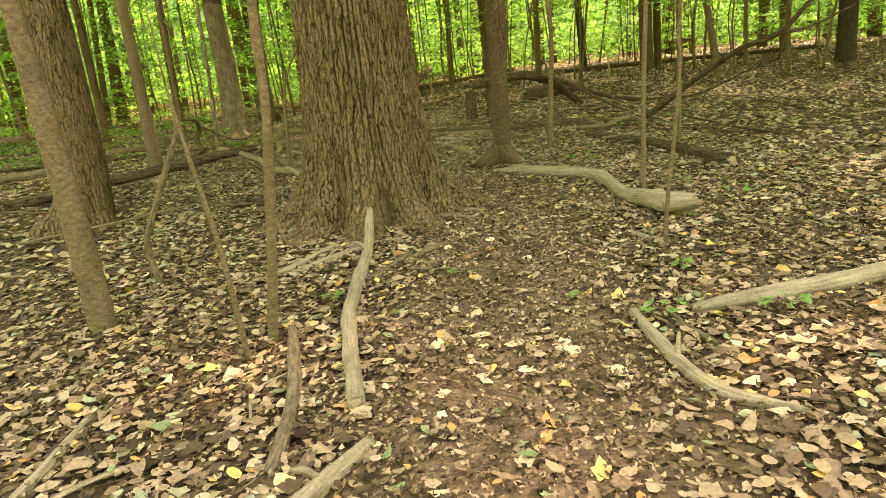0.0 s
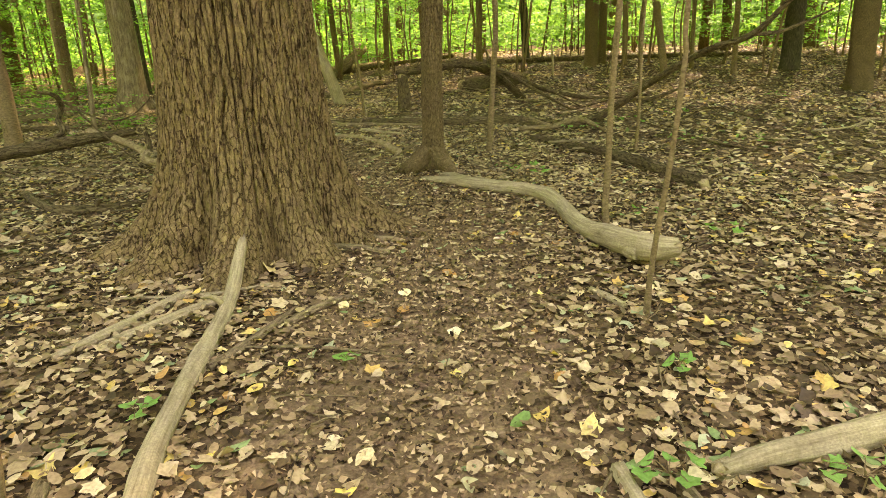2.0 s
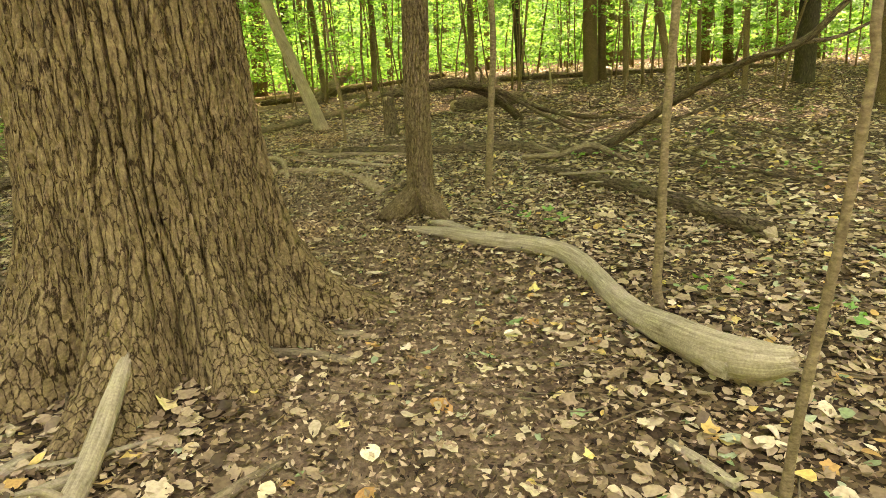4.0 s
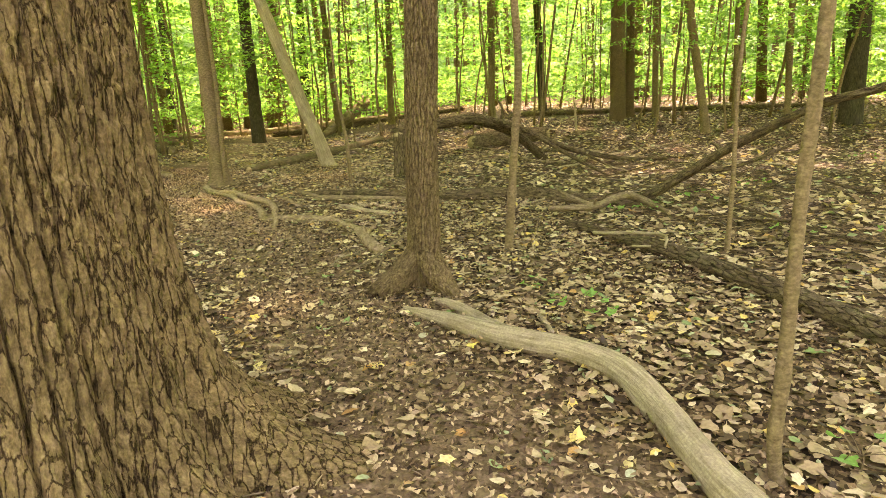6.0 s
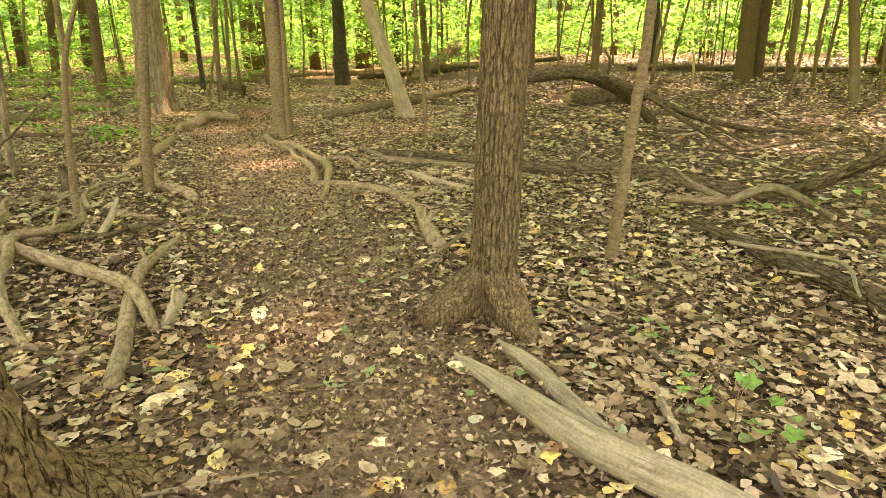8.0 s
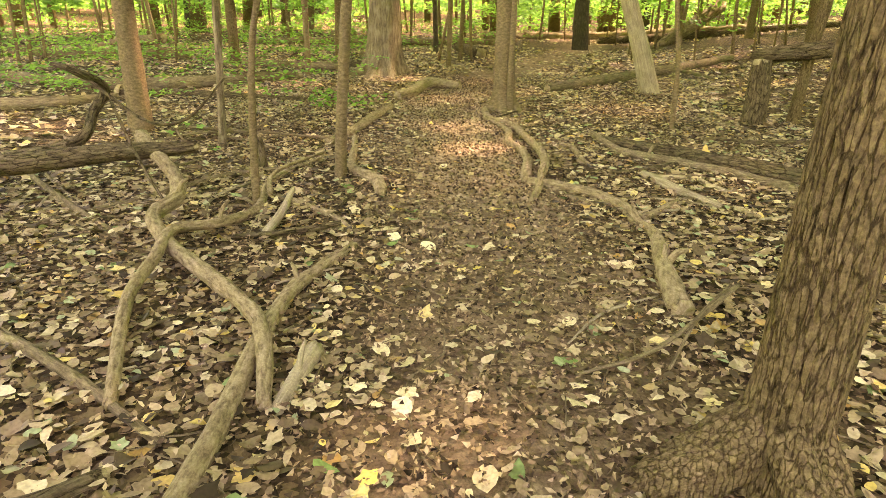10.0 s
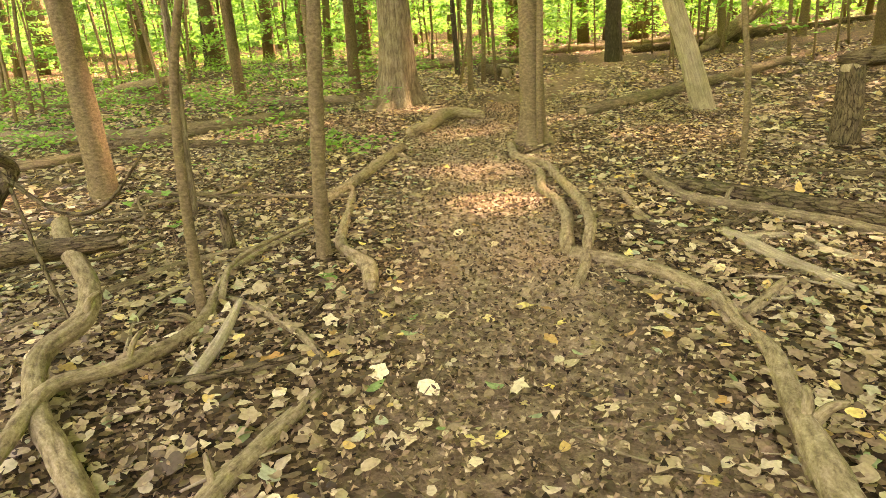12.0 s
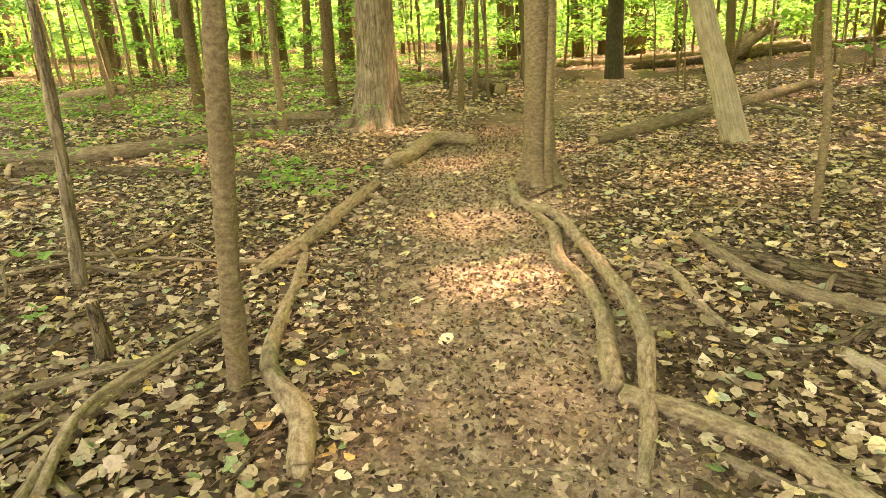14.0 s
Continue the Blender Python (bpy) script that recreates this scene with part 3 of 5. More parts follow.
tree("thin leafy sapling in the litter", [(-1.62, 14.7, 0, 0.03), (-1.65, 14.68, 0.79, 0.028), (-1.75, 14.62, 1.55, 0.023), (-1.78, 14.6, 2.4, 0.02)], M_SMOOTH, 10, tall=3.6, small=True, crown=0, kind_name="sapling", step=0.08)
tree("young tree beside a broken stump", [(-0.39, 16.01, 0, 0.085), (-0.36, 16.0, 0.6, 0.066), (-0.28, 16.0, 1.6, 0.062), (-0.24, 16.0, 3.2, 0.055)], M_ELM, 20, tall=8, small=True, crown=1, kind_name="sapling", step=0.08)

# ---- a trunk that leans dead across the others ----
lean = new("leaning_trunk")
lean.location = (-2.64, 17.75, gz(-2.64, 17.75))
part("trunk", mesh_of("trunk", *joined_first([tube_arrays([(0.06, 0.03, -0.1, 0.165), (0, 0, 0.11, 0.155), (-0.25, -0.12, 0.92, 0.138), (-0.5, -0.25, 1.7, 0.125), (-1.35, -0.55, 4.4, 0.105), (-2.2, -0.9, 7.0, 0.07)], 40, 0.04, 0.07, 14, 0.35, 0.008, seed=5)], M_WOOD)), lean)
tagged(lean, "dead barkless trunk leaning across the trees", "dead tree")

# ---- trees further off: x, y, radius, lean x, lean y, material, crown ----
FAR = [
    (6.58, 24.7, .12, -.04, 0, M_SMOOTH), (8.96, 21.1, .1, -.05, 0, M_SMOOTH), (6.9, 21.2, .14, -.2, 0, M_SMOOTH), (5.34, 24.5, .3, -.03, 0, M_ELM),
    (3.55, 28.9, .19, -.07, 0, M_DARK), (10.9, 21.6, .35, -.02, 0, M_DARK), (-2.3, 28.4, .14, .02, 0, M_SMOOTH), (1.44, 26.5, .15, .01, 0, M_SMOOTH),
    (5.85, 25.0, .18, -.03, 0, M_ELM), (10.5, 17.4, .38, -.06, 0, M_ELM), (-11.55, 17.0, .14, 0, 0, M_ELM), (-10.5, 19.4, .16, .02, .01, M_ELM),
    (-9.8, 22.8, .085, -.03, -.02, M_DARK), (-7.5, 19.5, .07, .02, .01, M_SMOOTH), (-22.6, 22.1, .31, .05, .03, M_ELM), (-19.6, 27.1, .18, .02, .01, M_ELM),
    (-30, 27, .42, .04, .03, M_DARK), (-25, 26.8, .3, .05, .03, M_DARK), (-4.28, 28.3, .15, -.06, -.03, M_SMOOTH), (-17.2, 25.9, .17, .08, .01, M_SMOOTH),
    (1.55, 27.7, .13, -.02, 0, M_SMOOTH), (8.28, 22.8, .085, -.04, 0, M_SMOOTH), 
    (-8.89, 16.4, .072, .01, 0, M_SMOOTH), (-0.5, 24.0, .22, -.03, -.01, M_ELM),
    (-7.5, 37, .3, .01, 0, M_DARK), (-15, 38, .28, .02, 0, M_DARK),
]
WORDS = {M_SMOOTH: "smooth grey-brown tree with a slender trunk", M_ELM: "tall woodland tree with rough grey bark", M_DARK: "tall woodland tree with dark bark", M_PALE: "tall woodland tree with pale peeling bark"}
for i, (x, y, r, lx, ly, mat) in enumerate(FAR):
    r *= 0.76
    thin = r < 0.07
    tree(WORDS[mat], [(x, y, 0, r * 1.25), (x + lx * 0.5, y + ly * 0.5, 0.5, r * 1.04), (x + lx * 2, y + ly * 2, 2.0, r), (x + lx * 5, y + ly * 5, 5.0, r * 0.85)],
         mat, 12 if thin else 28, 0 if thin else 14, 0.25, 0.012 if not thin else 0, tall=8 if thin else 13, crown=None if 18 < y < 27 and -3 < x < 3 else i, small=thin, kind_name="sapling" if thin else "tree",
         step=0.12, rough=0.05, group="trees further off in the wood")


# ---- leafy sprays on the thin saplings ----
def spray_mesh(leaves, reach):
    an, d = rng.uniform(0, 6.283, leaves), reach * np.sqrt(rng.uniform(0.02, 1, leaves))
    p = np.stack([d * np.cos(an), d * np.sin(an), rng.normal(0, 0.03, leaves) - 0.25 * d * d], 1)
    return leaf_mesh("leaf_spray", [scatter_leaves("oval", p, rng.uniform(0.06, 0.1, leaves), 0.3, 0.4, rng)], M_GREEN)


SPRAYS = [spray_mesh(26, 0.34) for _ in range(3)]
for k, (x, y, heights) in enumerate([(-1.62, 14.7, (1.25, 1.5, 1.75, 2.0)), (0.7, 9.77, (2.5, 2.8)), (-5.55, 11.25, (2.0, 2.3)), (2.65, 9.48, (2.4, 2.7)), (-7.5, 19.5, (1.6, 2.1, 2.5)), (-8.89, 16.4, (1.3, 1.8, 2.2))]):
    stem = min((o for o in scene.objects if o.type == "EMPTY"), key=lambda o: math.hypot(o.location.x - x, o.location.y - y))
    for i, z in enumerate(heights):
        an = 2.4 * i + k
        ob = part("leaf_spray", SPRAYS[(i + k) % 3], stem)
        tagged(ob, "flat spray of green leaves", kind="stuff")
        ob.location, ob.rotation_euler = (0.25 * math.cos(an), 0.25 * math.sin(an), z), (0.15 * math.sin(an), 0.15, an)

# ---- fallen wood ----
def lying(name, label, category, ctrl, material, segs=14, rough=0.14, cells=0, cell_h=0.2, depth=0.0, sub=(), lift=0.0, step=0.035):
    """A branch or log along rows of x, y, r and, where it is held up, its height; sub holds its side branches."""
    def rows(c):
        return [(q[0], q[1], (gz(q[0], q[1]) + q[2] * 0.72 + lift) if len(q) < 4 else gz(q[0], q[1]) + q[3], q[2]) for q in c]
    seed = int(abs(ctrl[0][0]) * 37 + abs(ctrl[0][1]) * 11) % 89
    thick = max(q[2] for q in ctrl)
    if not cells and thick > 0.03:
        segs, cells, cell_h, depth = max(segs, 26), 9, 0.22, 0.13 * thick
    main = rows(ctrl)
    v, f, u = tube_arrays(main, segs, step, rough, cells, cell_h, depth, seed=seed)
    ob = tagged(new(name, mesh_of(name, v, f, material, u)), label, category)
    for s in sub:
        part("side_branch", mesh_of("side_branch", *joined_first([tube_arrays(rows(s), max(8, segs - 6), step, rough, seed=seed + 3)], material)), ob)
    rl = random.Random(seed)
    for p, before in ((main[0], main[1]), (main[-1], main[-2])):
        r = p[3]
        if r < 0.024 or p[2] - gz(p[0], p[1]) < 0:
            continue
        d = (Vector(p[:3]) - Vector(before[:3])).normalized()
        tip = [(*(Vector(p[:3]) + d * r * k), r * w) for k, w in ((-0.5, 0.88), (0.12, 0.84), (0.4, 0.55), (0.6, 0.12))]
        part("broken_end", mesh_of("broken_end", *joined_first([tube_arrays(tip, 11, r * 0.35, 0.4, seed=seed + 7)], M_SPLINTER)), ob, "pale splintered wood at the break")
    if thick > 0.034 and name == "fallen_branch":
        for i in range(1 + (seed % 2)):
            j = rl.randrange(1, len(main) - 1)
            x, y, z, r = main[j]
            an, ln = rl.uniform(0, 6.28), rl.uniform(0.07, 0.16)
            stub = [(x, y, z, r * 0.42), (x + 0.5 * ln * math.cos(an), y + 0.5 * ln * math.sin(an), z + r + 0.3 * ln, r * 0.34), (x + ln * math.cos(an), y + ln * math.sin(an), z + r + 0.45 * ln, r * 0.2)]
            part("twig_stub", mesh_of("twig_stub", *joined_first([tube_arrays(stub, 9, 0.02, 0.15, seed=seed + i)], material)), ob)
    return ob


lying("fallen_log", "pale barkless log with a kinked middle and splintered tip", "log",
      [(-0.17, 8.12, 0.02), (0.1, 7.8, 0.05), (0.44, 7.42, 0.072), (1.03, 6.94, 0.076), (1.2, 5.9, 0.074), (1.28, 5.4, 0.08, 0.11), (1.4, 5.1, 0.092, 0.15), (1.52, 5.0, 0.085, 0.16), (1.62, 4.97, 0.06, 0.17)],
      M_WOOD, 40, 0.1, 9, 0.5, 0.006, sub=[[(0.02, 8.28, 0.018), (0.22, 8.0, 0.04), (0.5, 7.5, 0.045)], [(1.36, 5.3, 0.06, 0.13), (1.36, 5.1, 0.062, 0.12), (1.38, 5.0, 0.045, 0.12)]], step=0.02)
lying("fallen_branch", "pale bare stick propped on the tree's root", "branch", [(-1.28, 5.14, 0.03, 0.24), (-1.18, 4.4, 0.045), (-1.06, 3.4, 0.048), (-0.98, 2.9, 0.046), (-0.72, 1.95, 0.042)], M_WOOD, 20, 0.16, 6, 0.4, 0.005)
lying("fallen_branch", "thin brown stick lying in leaf litter", "branch", [(-1.2, 4.6, 0.026), (-1.34, 4.46, 0.03), (-1.5, 4.24, 0.03), (-1.68, 3.95, 0.026)], M_WOOD)
lying("fallen_branch", "thin brown stick lying in leaf litter", "branch", [(-1.52, 4.72, 0.026), (-1.6, 4.5, 0.032), (-1.7, 4.15, 0.033), (-1.84, 3.82, 0.026)], M_WOOD)
lying("fallen_branch", "short brown stick on the path", "branch", [(-0.49, 4.64, 0.018), (-0.64, 4.45, 0.025), (-0.78, 4.2, 0.026)], M_BRANCH)
lying("fallen_branch", "short pale stick at the foot of a tree", "branch", [(-0.85, 5.77, 0.028), (-0.55, 5.76, 0.03), (-0.29, 5.75, 0.026)], M_BRANCH)
lying("fallen_branch", "short pale stick at the foot of a tree", "branch", [(-0.8, 5.58, 0.028), (-0.55, 5.52, 0.03), (-0.33, 5.45, 0.024)], M_BRANCH)
lying("fallen_log", "pale barkless limb lying in leaf litter", "log", [(1.05, 2.88, 0.035), (1.25, 2.95, 0.047), (1.55, 3.02, 0.055), (2.15, 3.22, 0.06), (2.9, 3.5, 0.065)], M_WOOD, 24, 0.14, 7, 0.4, 0.006)
lying("fallen_branch", "pale broken stick with peeling bark", "branch", [(0.71, 2.92, 0.028), (0.8, 2.28, 0.036), (0.92, 1.96, 0.032), (1.2, 1.8, 0.014)], M_WOOD, 18, 0.18, 5, 0.3, 0.005)
lying("fallen_branch", "short pale stick lying near a sapling", "branch", [(0.99, 4.64, 0.018), (1.06, 4.5, 0.024), (1.13, 4.35, 0.018)], M_WOOD, 12)
lying("fallen_branch", "short dark stick beside a pale one", "branch", [(0.91, 2.88, 0.018), (0.95, 2.68, 0.021), (1.05, 2.45, 0.016)], M_MOSS)
lying("fallen_log", "mossy rotting log with a dark hollow end", "log", [(1.42, 10.7, 0.05), (2.15, 9.15, 0.075), (2.42, 8.2, 0.08), (2.68, 7.2, 0.084)], M_LOG, 44, 0.14, 12, 0.26, 0.02, step=0.03)
lying("fallen_log", "long dark fallen log half sunk in leaves", "log", [(-2.1, 13.5, 0.05), (-1.25, 13.2, 0.07), (-0.6, 12.95, 0.078), (0.12, 12.7, 0.084), (1.14, 12.7, 0.1), (2.08, 11.95, 0.08), (2.75, 11.7, 0.06)], M_LOG, 40, 0.14, 12, 0.25, 0.02,
      sub=[[(-1.2, 12.9, 0.03), (-1.5, 12.4, 0.025), (-2.0, 12.3, 0.015)], [(0.4, 12.7, 0.03), (0.6, 13.2, 0.025, .2), (0.7, 13.9, 0.015, .3)]])
lying("fallen_branch", "grey dead branch hooked over a log", "branch", [(1.3, 11.2, 0.035, 0.12), (1.8, 11.15, 0.04, 0.15), (2.3, 11.5, 0.04, 0.2), (2.6, 10.9, 0.025, 0.1)], M_BRANCH, sub=[[(1.8, 11.15, 0.03, .15), (1.6, 11.5, 0.03, .2), (1.5, 11.9, 0.015, .25)]])
lying("fallen_branch", "long grey dead limb rising from the ground", "branch", [(2.35, 11.85, 0.05, 0.05), (2.65, 11.6, 0.06, 0.22), (3.2, 11.1, 0.052, 0.72), (3.7, 10.25, 0.042, 1.22), (4.1, 9.65, 0.038, 1.45), (4.4, 9.4, 0.03, 1.85), (5.0, 9.0, 0.022, 2.6)], M_LOG, 16,
      sub=[[(3.0, 11.3, 0.03, 0.5), (3.5, 11.3, 0.025, 0.55), (4.3, 11.2, 0.012, 0.9)], [(4.1, 9.65, 0.03, 1.45), (4.6, 9.8, 0.022, 1.5), (5.2, 9.8, 0.012, 1.75)]])
lying("broken_stump", "short broken stump propping up a fallen limb", "stump", [(-0.83, 15.68, 0.15, -0.05), (-0.82, 15.7, 0.13, 0.3), (-0.84, 15.7, 0.115, 0.76)], M_LOG, 48, 0.1, 13, 0.25, 0.024)
lying("fallen_log", "heavy arched limb resting on a stump", "log", [(-0.98, 15.66, 0.035, 0.84), (-0.72, 15.74, 0.085, 0.85), (-0.1, 16.0, 0.1, 0.92), (0.6, 16.4, 0.105, 0.98), (1.3, 16.95, 0.1, 0.72), (1.85, 17.4, 0.09, 0.28), (2.1, 17.6, 0.1, 0.02)], M_LOG, 40, 0.12, 14, 0.24, 0.022,
      sub=[[(0.9, 16.55, 0.06, 0.98), (1.5, 16.7, 0.062, 0.76), (2.5, 16.85, 0.056, 0.32), (3.5, 16.9, 0.045, 0.08), (4.5, 16.95, 0.025, 0.04)], [(1.9, 16.75, 0.035, .55), (2.4, 15.8, .035, .25), (2.8, 14.77, 0.022, .04)], [(2.3, 16.8, .03, .4), (2.7, 16.2, .025, .25), (3.1, 15.37, .015, .05)], [(1.1, 16.8, 0.03, 0.85), (1.15, 16.9, 0.026, 1.15), (1.05, 17.0, 0.015, 1.35)]])
lying("fallen_branch", "thick winding grey branch with a sinuous bend", "branch", [(-4.85, 9.85, 0.055, 0.42), (-4.55, 9.72, 0.055, 0.38), (-4.12, 9.58, 0.053, 0.24), (-3.9, 9.4, 0.052, 0.16), (-3.78, 9.12, 0.05, 0.12), (-3.36, 8.9, 0.046, 0.1), (-3.0, 8.8, 0.046, 0.08), (-2.42, 8.62, 0.04, 0.07), (-2.1, 8.42, 0.036, 0.08), (-1.78, 8.1, 0.026, 0.03)], M_GREYWOOD, 22, 0.16)
lying("fallen_branch", "forked grey branch crossing another", "branch", [(-4.22, 11.35, 0.02), (-4.02, 10.45, 0.028), (-3.54, 9.8, 0.034), (-3.38, 9.3, 0.036, 0.1), (-3.42, 9.0, 0.036, 0.14), (-3.2, 8.7, 0.035, 0.12), (-2.92, 8.32, 0.032, 0.08), (-2.3, 7.8, 0.026)], M_GREYWOOD, 16,
      sub=[[(-3.8, 10.14, 0.018), (-3.36, 10.08, 0.025), (-2.97, 9.98, 0.022), (-2.65, 9.83, 0.015)]])
lying("fallen_branch", "pale broken branch at the path's edge", "branch", [(-2.52, 9.62, 0.025), (-2.42, 9.0, 0.04), (-2.17, 8.47, 0.04), (-1.85, 7.95, 0.042), (-1.62, 7.54, 0.042)], M_GREYWOOD, 22, 0.14, 7, 0.35, 0.006)
lying("fallen_branch", "thin grey branch over the leaves", "branch", [(-4.6, 8.8, 0.02), (-4.5, 9.55, 0.026), (-4.45, 10.38, 0.025), (-4.1, 11.0, 0.02)], M_BRANCH)
lying("fallen_log", "dark weathered log with an upturned dead limb", "log", [(-7.2, 7.7, 0.09), (-6.2, 8.35, 0.08, 0.2), (-5.15, 9.09, 0.075, 0.32), (-4.68, 9.5, 0.07, 0.37), (-4.2, 9.86, 0.04, 0.4)], M_LOG, 24, 0.14, 9, 0.3, 0.01,
      sub=[[(-5.3, 9.05, 0.05, 0.34), (-4.97, 9.4, 0.042, 0.45), (-5.12, 9.66, 0.04, 0.62), (-5.12, 9.79, 0.036, 0.79), (-5.02, 9.52, 0.028, 0.95), (-5.2, 9.45, 0.015, 1.0)],
           [(-5.05, 9.6, 0.014, 0.9), (-4.55, 9.7, 0.012, 0.6), (-4.2, 9.8, 0.011, 0.62), (-3.85, 9.9, 0.006, 0.92)],
           [(-4.8, 9.62, 0.012, 0.72), (-4.4, 9.5, 0.011, 0.35), (-4.0, 9.4, 0.008, 0.06)]])
lying("fallen_branch", "thick dark branch lying by the path", "branch", [(-2.6, 7.1, 0.045), (-2.28, 7.23, 0.04), (-2.06, 7.3, 0.037), (-1.95, 7.55, 0.03)], M_LOG)
lying("fallen_branch", "thin grey branch lying on leaves", "branch", [(-3.6, 7.9, 0.025), (-2.7, 7.85, 0.028), (-2.23, 7.8, 0.021), (-1.95, 7.76, 0.016)], M_BRANCH)
lying("fallen_branch", "long thin dead branch on leaves", "branch", [(-6.39, 9.6, 0.028), (-4.76, 9.15, 0.028), (-3.9, 8.95, 0.016)], M_BRANCH)
lying("fallen_branch", "short dark branch in the litter", "branch", [(-2.1, 6.8, 0.02), (-1.74, 7.2, 0.022), (-1.7, 7.35, 0.012)], M_LOG)
lying("fallen_log", "crooked brown branch edging the path", "log", [(-2.98, 10.57, 0.046), (-3.22, 10.82, 0.05), (-3.62, 11.04, 0.042), (-3.93, 11.42, 0.036), (-4.25, 11.86, 0.034), (-4.6, 12.32, 0.028)], M_GREYWOOD, 20, 0.16)
lying("fallen_log", "straight brown log edging the path", "log", [(-4.62, 11.9, 0.045), (-4.82, 12.65, 0.055), (-5.12, 13.42, 0.058), (-5.4, 14.18, 0.052)], M_GREYWOOD, 22, 0.12, sub=[[(-5.25, 13.85, 0.03), (-4.89, 13.69, 0.028)]])
lying("fallen_log", "bent brown log beside the path", "log", [(-5.76, 14.9, 0.08), (-5.8, 15.4, 0.088, 0.07), (-6.02, 16.1, 0.088, 0.1), (-5.98, 16.42, 0.082, 0.1), (-5.62, 16.62, 0.066)], M_GREYWOOD, 22, 0.12)
lying("fallen_branch", "short straight stick at the path's edge", "branch", [(-3.03, 10.5, 0.013), (-2.86, 10.24, 0.013), (-2.68, 9.98, 0.012)], M_BRANCH, 8)
lying("broken_stump", "small rotten sapling stump", "stump", [(-4.47, 10.78, 0.05, -0.03), (-4.48, 10.78, 0.04, 0.18), (-4.5, 10.78, 0.03, 0.3)], M_LOG, 14)
lying("exposed_root", "winding exposed root along the path's edge", "root", [(-3.7, 14.1, 0.025), (-3.3, 13.62, 0.038), (-3.02, 13.05, 0.042), (-2.72, 12.7, 0.04), (-2.48, 12.3, 0.046), (-2.34, 11.95, 0.05), (-2.22, 11.68, 0.046)], M_GREYWOOD, 18, 0.16)
lying("exposed_root", "pale twisted root along the path's edge", "root", [(-4.12, 14.62, 0.05), (-3.8, 14.14, 0.05), (-3.4, 13.93, 0.046), (-2.87, 13.18, 0.04, 0.06), (-2.6, 12.75, 0.038, 0.09), (-2.37, 12.36, 0.037, 0.12), (-2.2, 12.05, 0.04, 0.1), (-2.12, 11.78, 0.036, 0.09), (-2.02, 11.45, 0.032), (-1.96, 11.15, 0.024)], M_GREYWOOD, 16, 0.16)
lying("fallen_branch", "long weathered branch with flaking bark", "branch", [(-2.16, 11.62, 0.046), (-1.68, 11.55, 0.045), (-1.26, 11.29, 0.04), (-1.08, 11.02, 0.03), (-0.93, 10.82, 0.036), (-0.74, 10.24, 0.058), (-0.55, 9.75, 0.06)], M_GREYWOOD, 22, 0.18, 6, 0.3, 0.006,
      sub=[[(-0.95, 11.65, 0.03), (-1.08, 11.1, 0.03)], [(-1.69, 11.34, 0.014), (-1.31, 11.32, 0.022), (-1.12, 11.01, 0.018)]])
lying("fallen_branch", "thin crooked branch in the litter", "branch", [(-2.55, 13.15, 0.026), (-2.31, 13.07, 0.03), (-2.0, 12.58, 0.024), (-1.66, 12.24, 0.016)], M_GREYWOOD)
lying("fallen_branch", "grey branch against a larger log", "branch", [(-2.3, 13.75, 0.033, 0.06), (-1.86, 13.2, 0.044), (-1.5, 13.0, 0.044), (-1.1, 12.9, 0.044), (-0.73, 12.8, 0.042), (-0.2, 12.5, 0.044)], M_BRANCH, 16)
lying("fallen_branch", "dark dead branch on the forest floor", "branch", [(-1.18, 14.17, 0.034), (-0.58, 14.23, 0.042), (-0.08, 14.57, 0.034)], M_LOG)
lying("fallen_branch", "pale crooked branch on the leaves", "branch", [(-1.32, 12.25, 0.025), (-0.98, 12.5, 0.022), (-0.79, 12.26, 0.023), (-0.55, 12.17, 0.014)], M_WOOD, 10)
lying("fallen_branch", "pale branch half buried in leaves", "branch", [(-1.4, 12.4, 0.03), (-0.98, 11.96, 0.032), (-0.62, 11.7, 0.02)], M_WOOD, 12)
lying("fallen_log", "long straight greenish log across the litter", "log", [(-4.13, 16.95, 0.085), (-3.55, 19.0, 0.105), (-2.85, 21.2, 0.1), (-2.1, 23.4, 0.08)], M_MOSS, 24, 0.08, 9, 0.3, 0.006, sub=[[(-2.85, 21.2, .04), (-2.3, 20.7, .04), (-1.9, 20.0, .03)]])
lying("fallen_log", "long brown log lying in green undergrowth", "log", [(-14.3, 12.75, 0.08), (-10.5, 13.2, 0.1), (-9.2, 14.3, 0.11), (-8.72, 15.95, 0.09)], M_BRANCH, 20, 0.1)
lying("fallen_log", "dark thin log beside another", "log", [(-9.5, 12.75, 0.095), (-8.1, 13.5, 0.06), (-6.8, 14.0, 0.035)], M_LOG, 16, 0.14)
lying("fallen_log", "short thick log far along the path", "log", [(-9.5, 23.6, 0.14), (-7.95, 22.0, 0.16)], M_LOG, 18, 0.1)
lying("fallen_log", "pale fallen trunk lying far off", "log", [(-11.5, 29, 0.15), (-8, 32, 0.16), (-3, 34, 0.15)], M_PALE, 14, 0.1, step=0.2)
lying("fallen_log", "broken pale trunk propped up far off", "log", [(-4.6, 27.5, 0.13), (-4.2, 29.5, 0.2, 0.45), (-3.7, 31.5, 0.25, 1.0)], M_PALE, 14, 0.1, step=0.2)
lying("fallen_log", "long fallen trunk on the rise", "log", [(2.5, 26.8, 0.08), (5, 26.6, 0.09), (8, 26.2, 0.09), (12, 25.5, 0.08)], M_LOG, 14, 0.1, step=0.2)
lying("fallen_log", "brown rotten trunk behind an arched limb", "log", [(0.6, 20.4, 0.2), (1.6, 20.8, 0.24), (2.6, 21.3, 0.2)], M_LOG, 20, 0.12, step=0.1)
